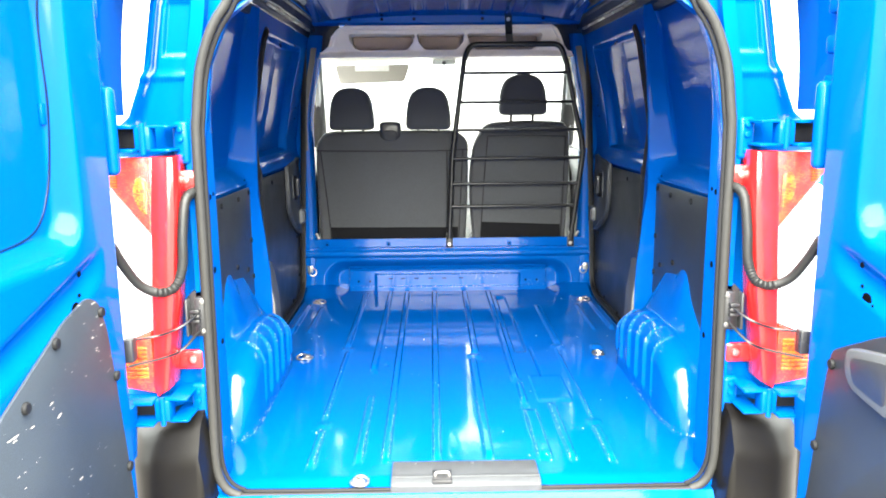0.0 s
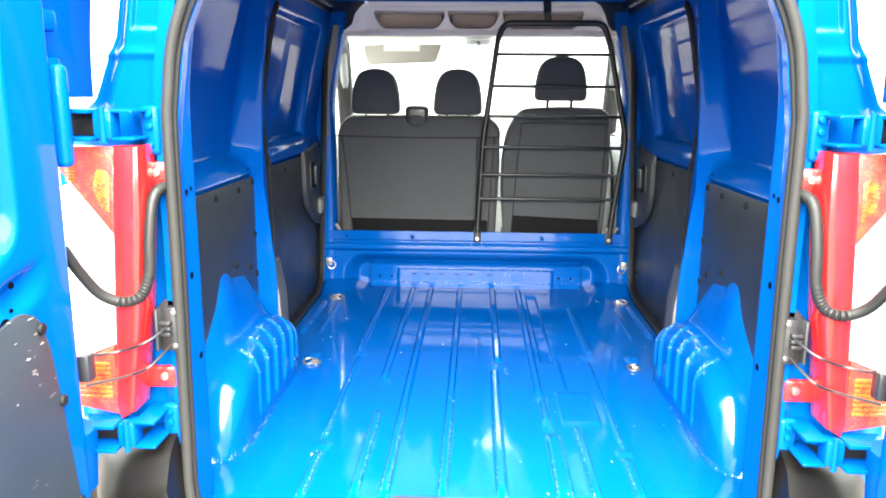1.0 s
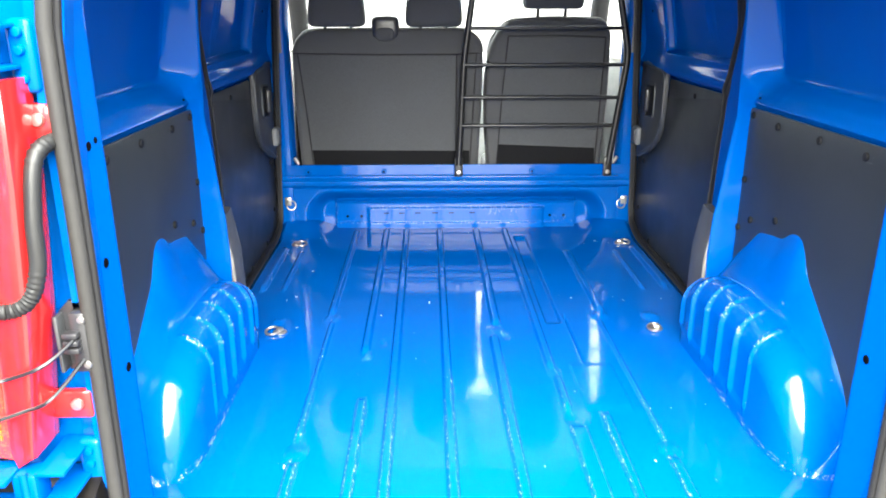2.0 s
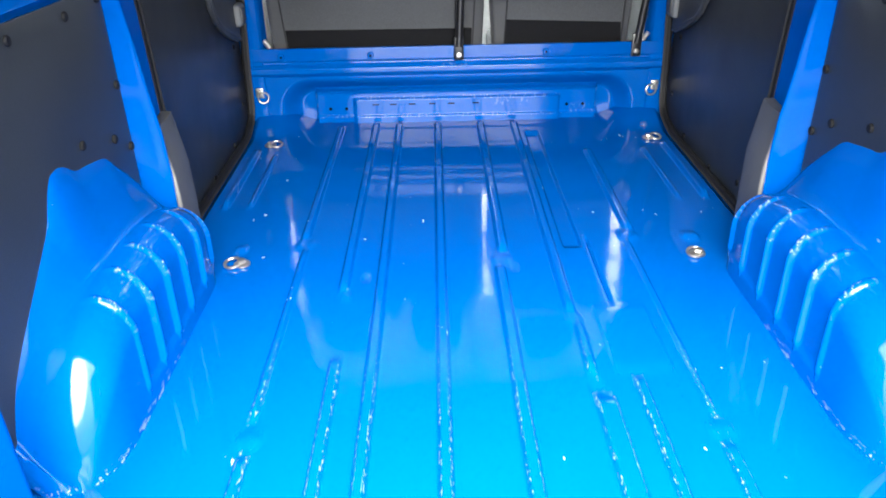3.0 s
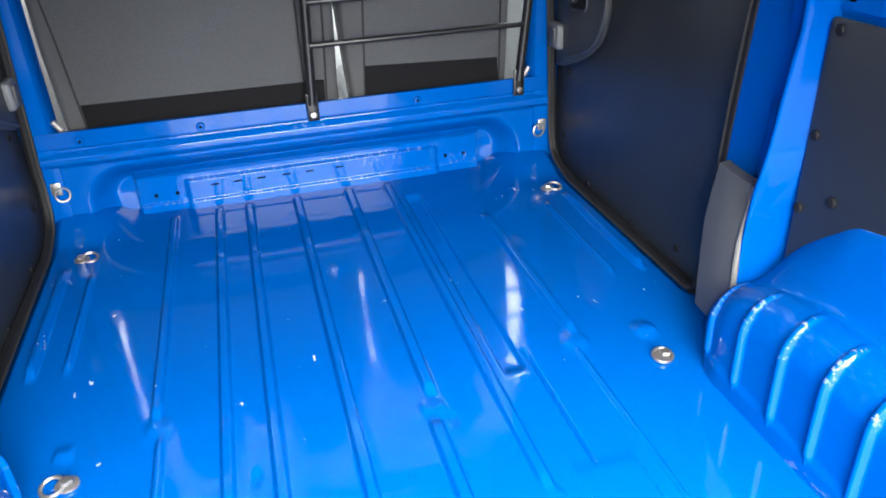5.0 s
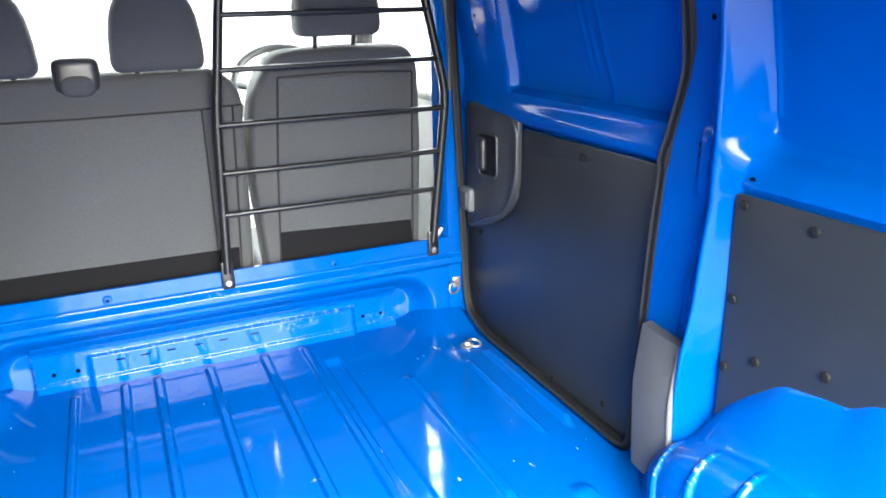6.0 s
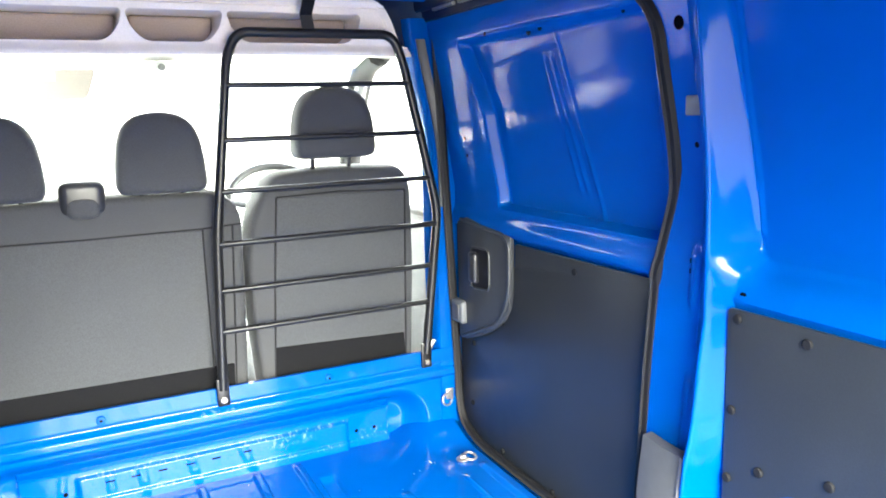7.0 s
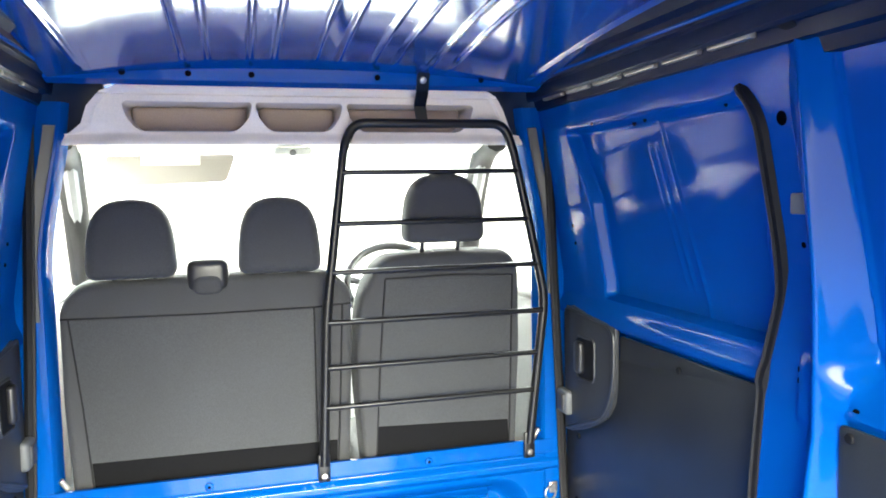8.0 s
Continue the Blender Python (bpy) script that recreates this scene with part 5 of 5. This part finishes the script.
part("bolt", Shape().disc((0.293, 1.930, 1.357), (0, -0.8, -0.45), 0.010, 0.007, 12), zinc, s)

# ---- lashing rings ----
def lashing_ring(x, y, z, spin, group, upright=False):
    t = thing("lashing_ring", (x, y, z), "zinc plated steel lashing ring", "lashing ring", group)
    if upright:
        b = part("plate", Shape().box((x - 0.014, y - 0.012, z - 0.016), (x + 0.014, y - 0.002, z + 0.02), 0.004), zinc, t)
        part("bolt", Shape().disc((x, y - 0.012, z + 0.008), (0, -1, 0), 0.009, 0.006, 12), zinc, b)
        part("ring", Shape().ring((x + spin * 0.014, y - 0.018, z - 0.012), (0.2, -1, 0.1), 0.019, 0.0032), zinc, t)
    else:
        part("plate", Shape().disc((x, y, z + 0.002), (0, 0, 1), 0.020, 0.006, 20), zinc, t)
        part("bolt", Shape().disc((x, y, z + 0.009), (0, 0, 1), 0.012, 0.007, 6), zinc, t)
        part("ring", Shape().ring((x + spin * 0.022, y - 0.004, z + 0.009), (0.1 * spin, -0.2, 1), 0.019, 0.0036), zinc, t)


for x, y, s in ((-0.561, 1.0, -1), (0.560, 1.003, -0.3), (-0.652, 1.845, 1), (0.655, 1.843, 1), (-0.275, 0.016, 0.4)):
    lashing_ring(x, y, 0.0, s, "floor lashing rings")
lashing_ring(-0.713, 2.052, 0.128, 1, "bulkhead lashing rings", True)
lashing_ring(0.716, 2.052, 0.128, -1, "bulkhead lashing rings", True)

# grey plastic covers at the foot of the door posts
for side in (1, -1):
    t = thing("post_cover", (side * 0.72, 1.08, 0.05), "grey plastic cover at the foot of the door post", "cover", "post covers")
    def cover(u, v):
        return (lerp(v, [0, 0.6, 1], [0.664, 0.676, 0.699]) + 0.004 * (2 * u - 1) ** 2, 0.998 + 0.114 * u - 0.034 * (1 - v) ** 1.5, 0.06 + (0.292 + 0.006 * u) * v)
    part("cover_face", Shape().grid(cover, 10, 20, (0.026, 0.004, 0)), cover_grey, t, side=side)
    part("cover_edge", Shape().tube([cover(0, k / 8) for k in range(9)], 0.006, 8), cover_edge_grey, t, "paler edge", side=side)
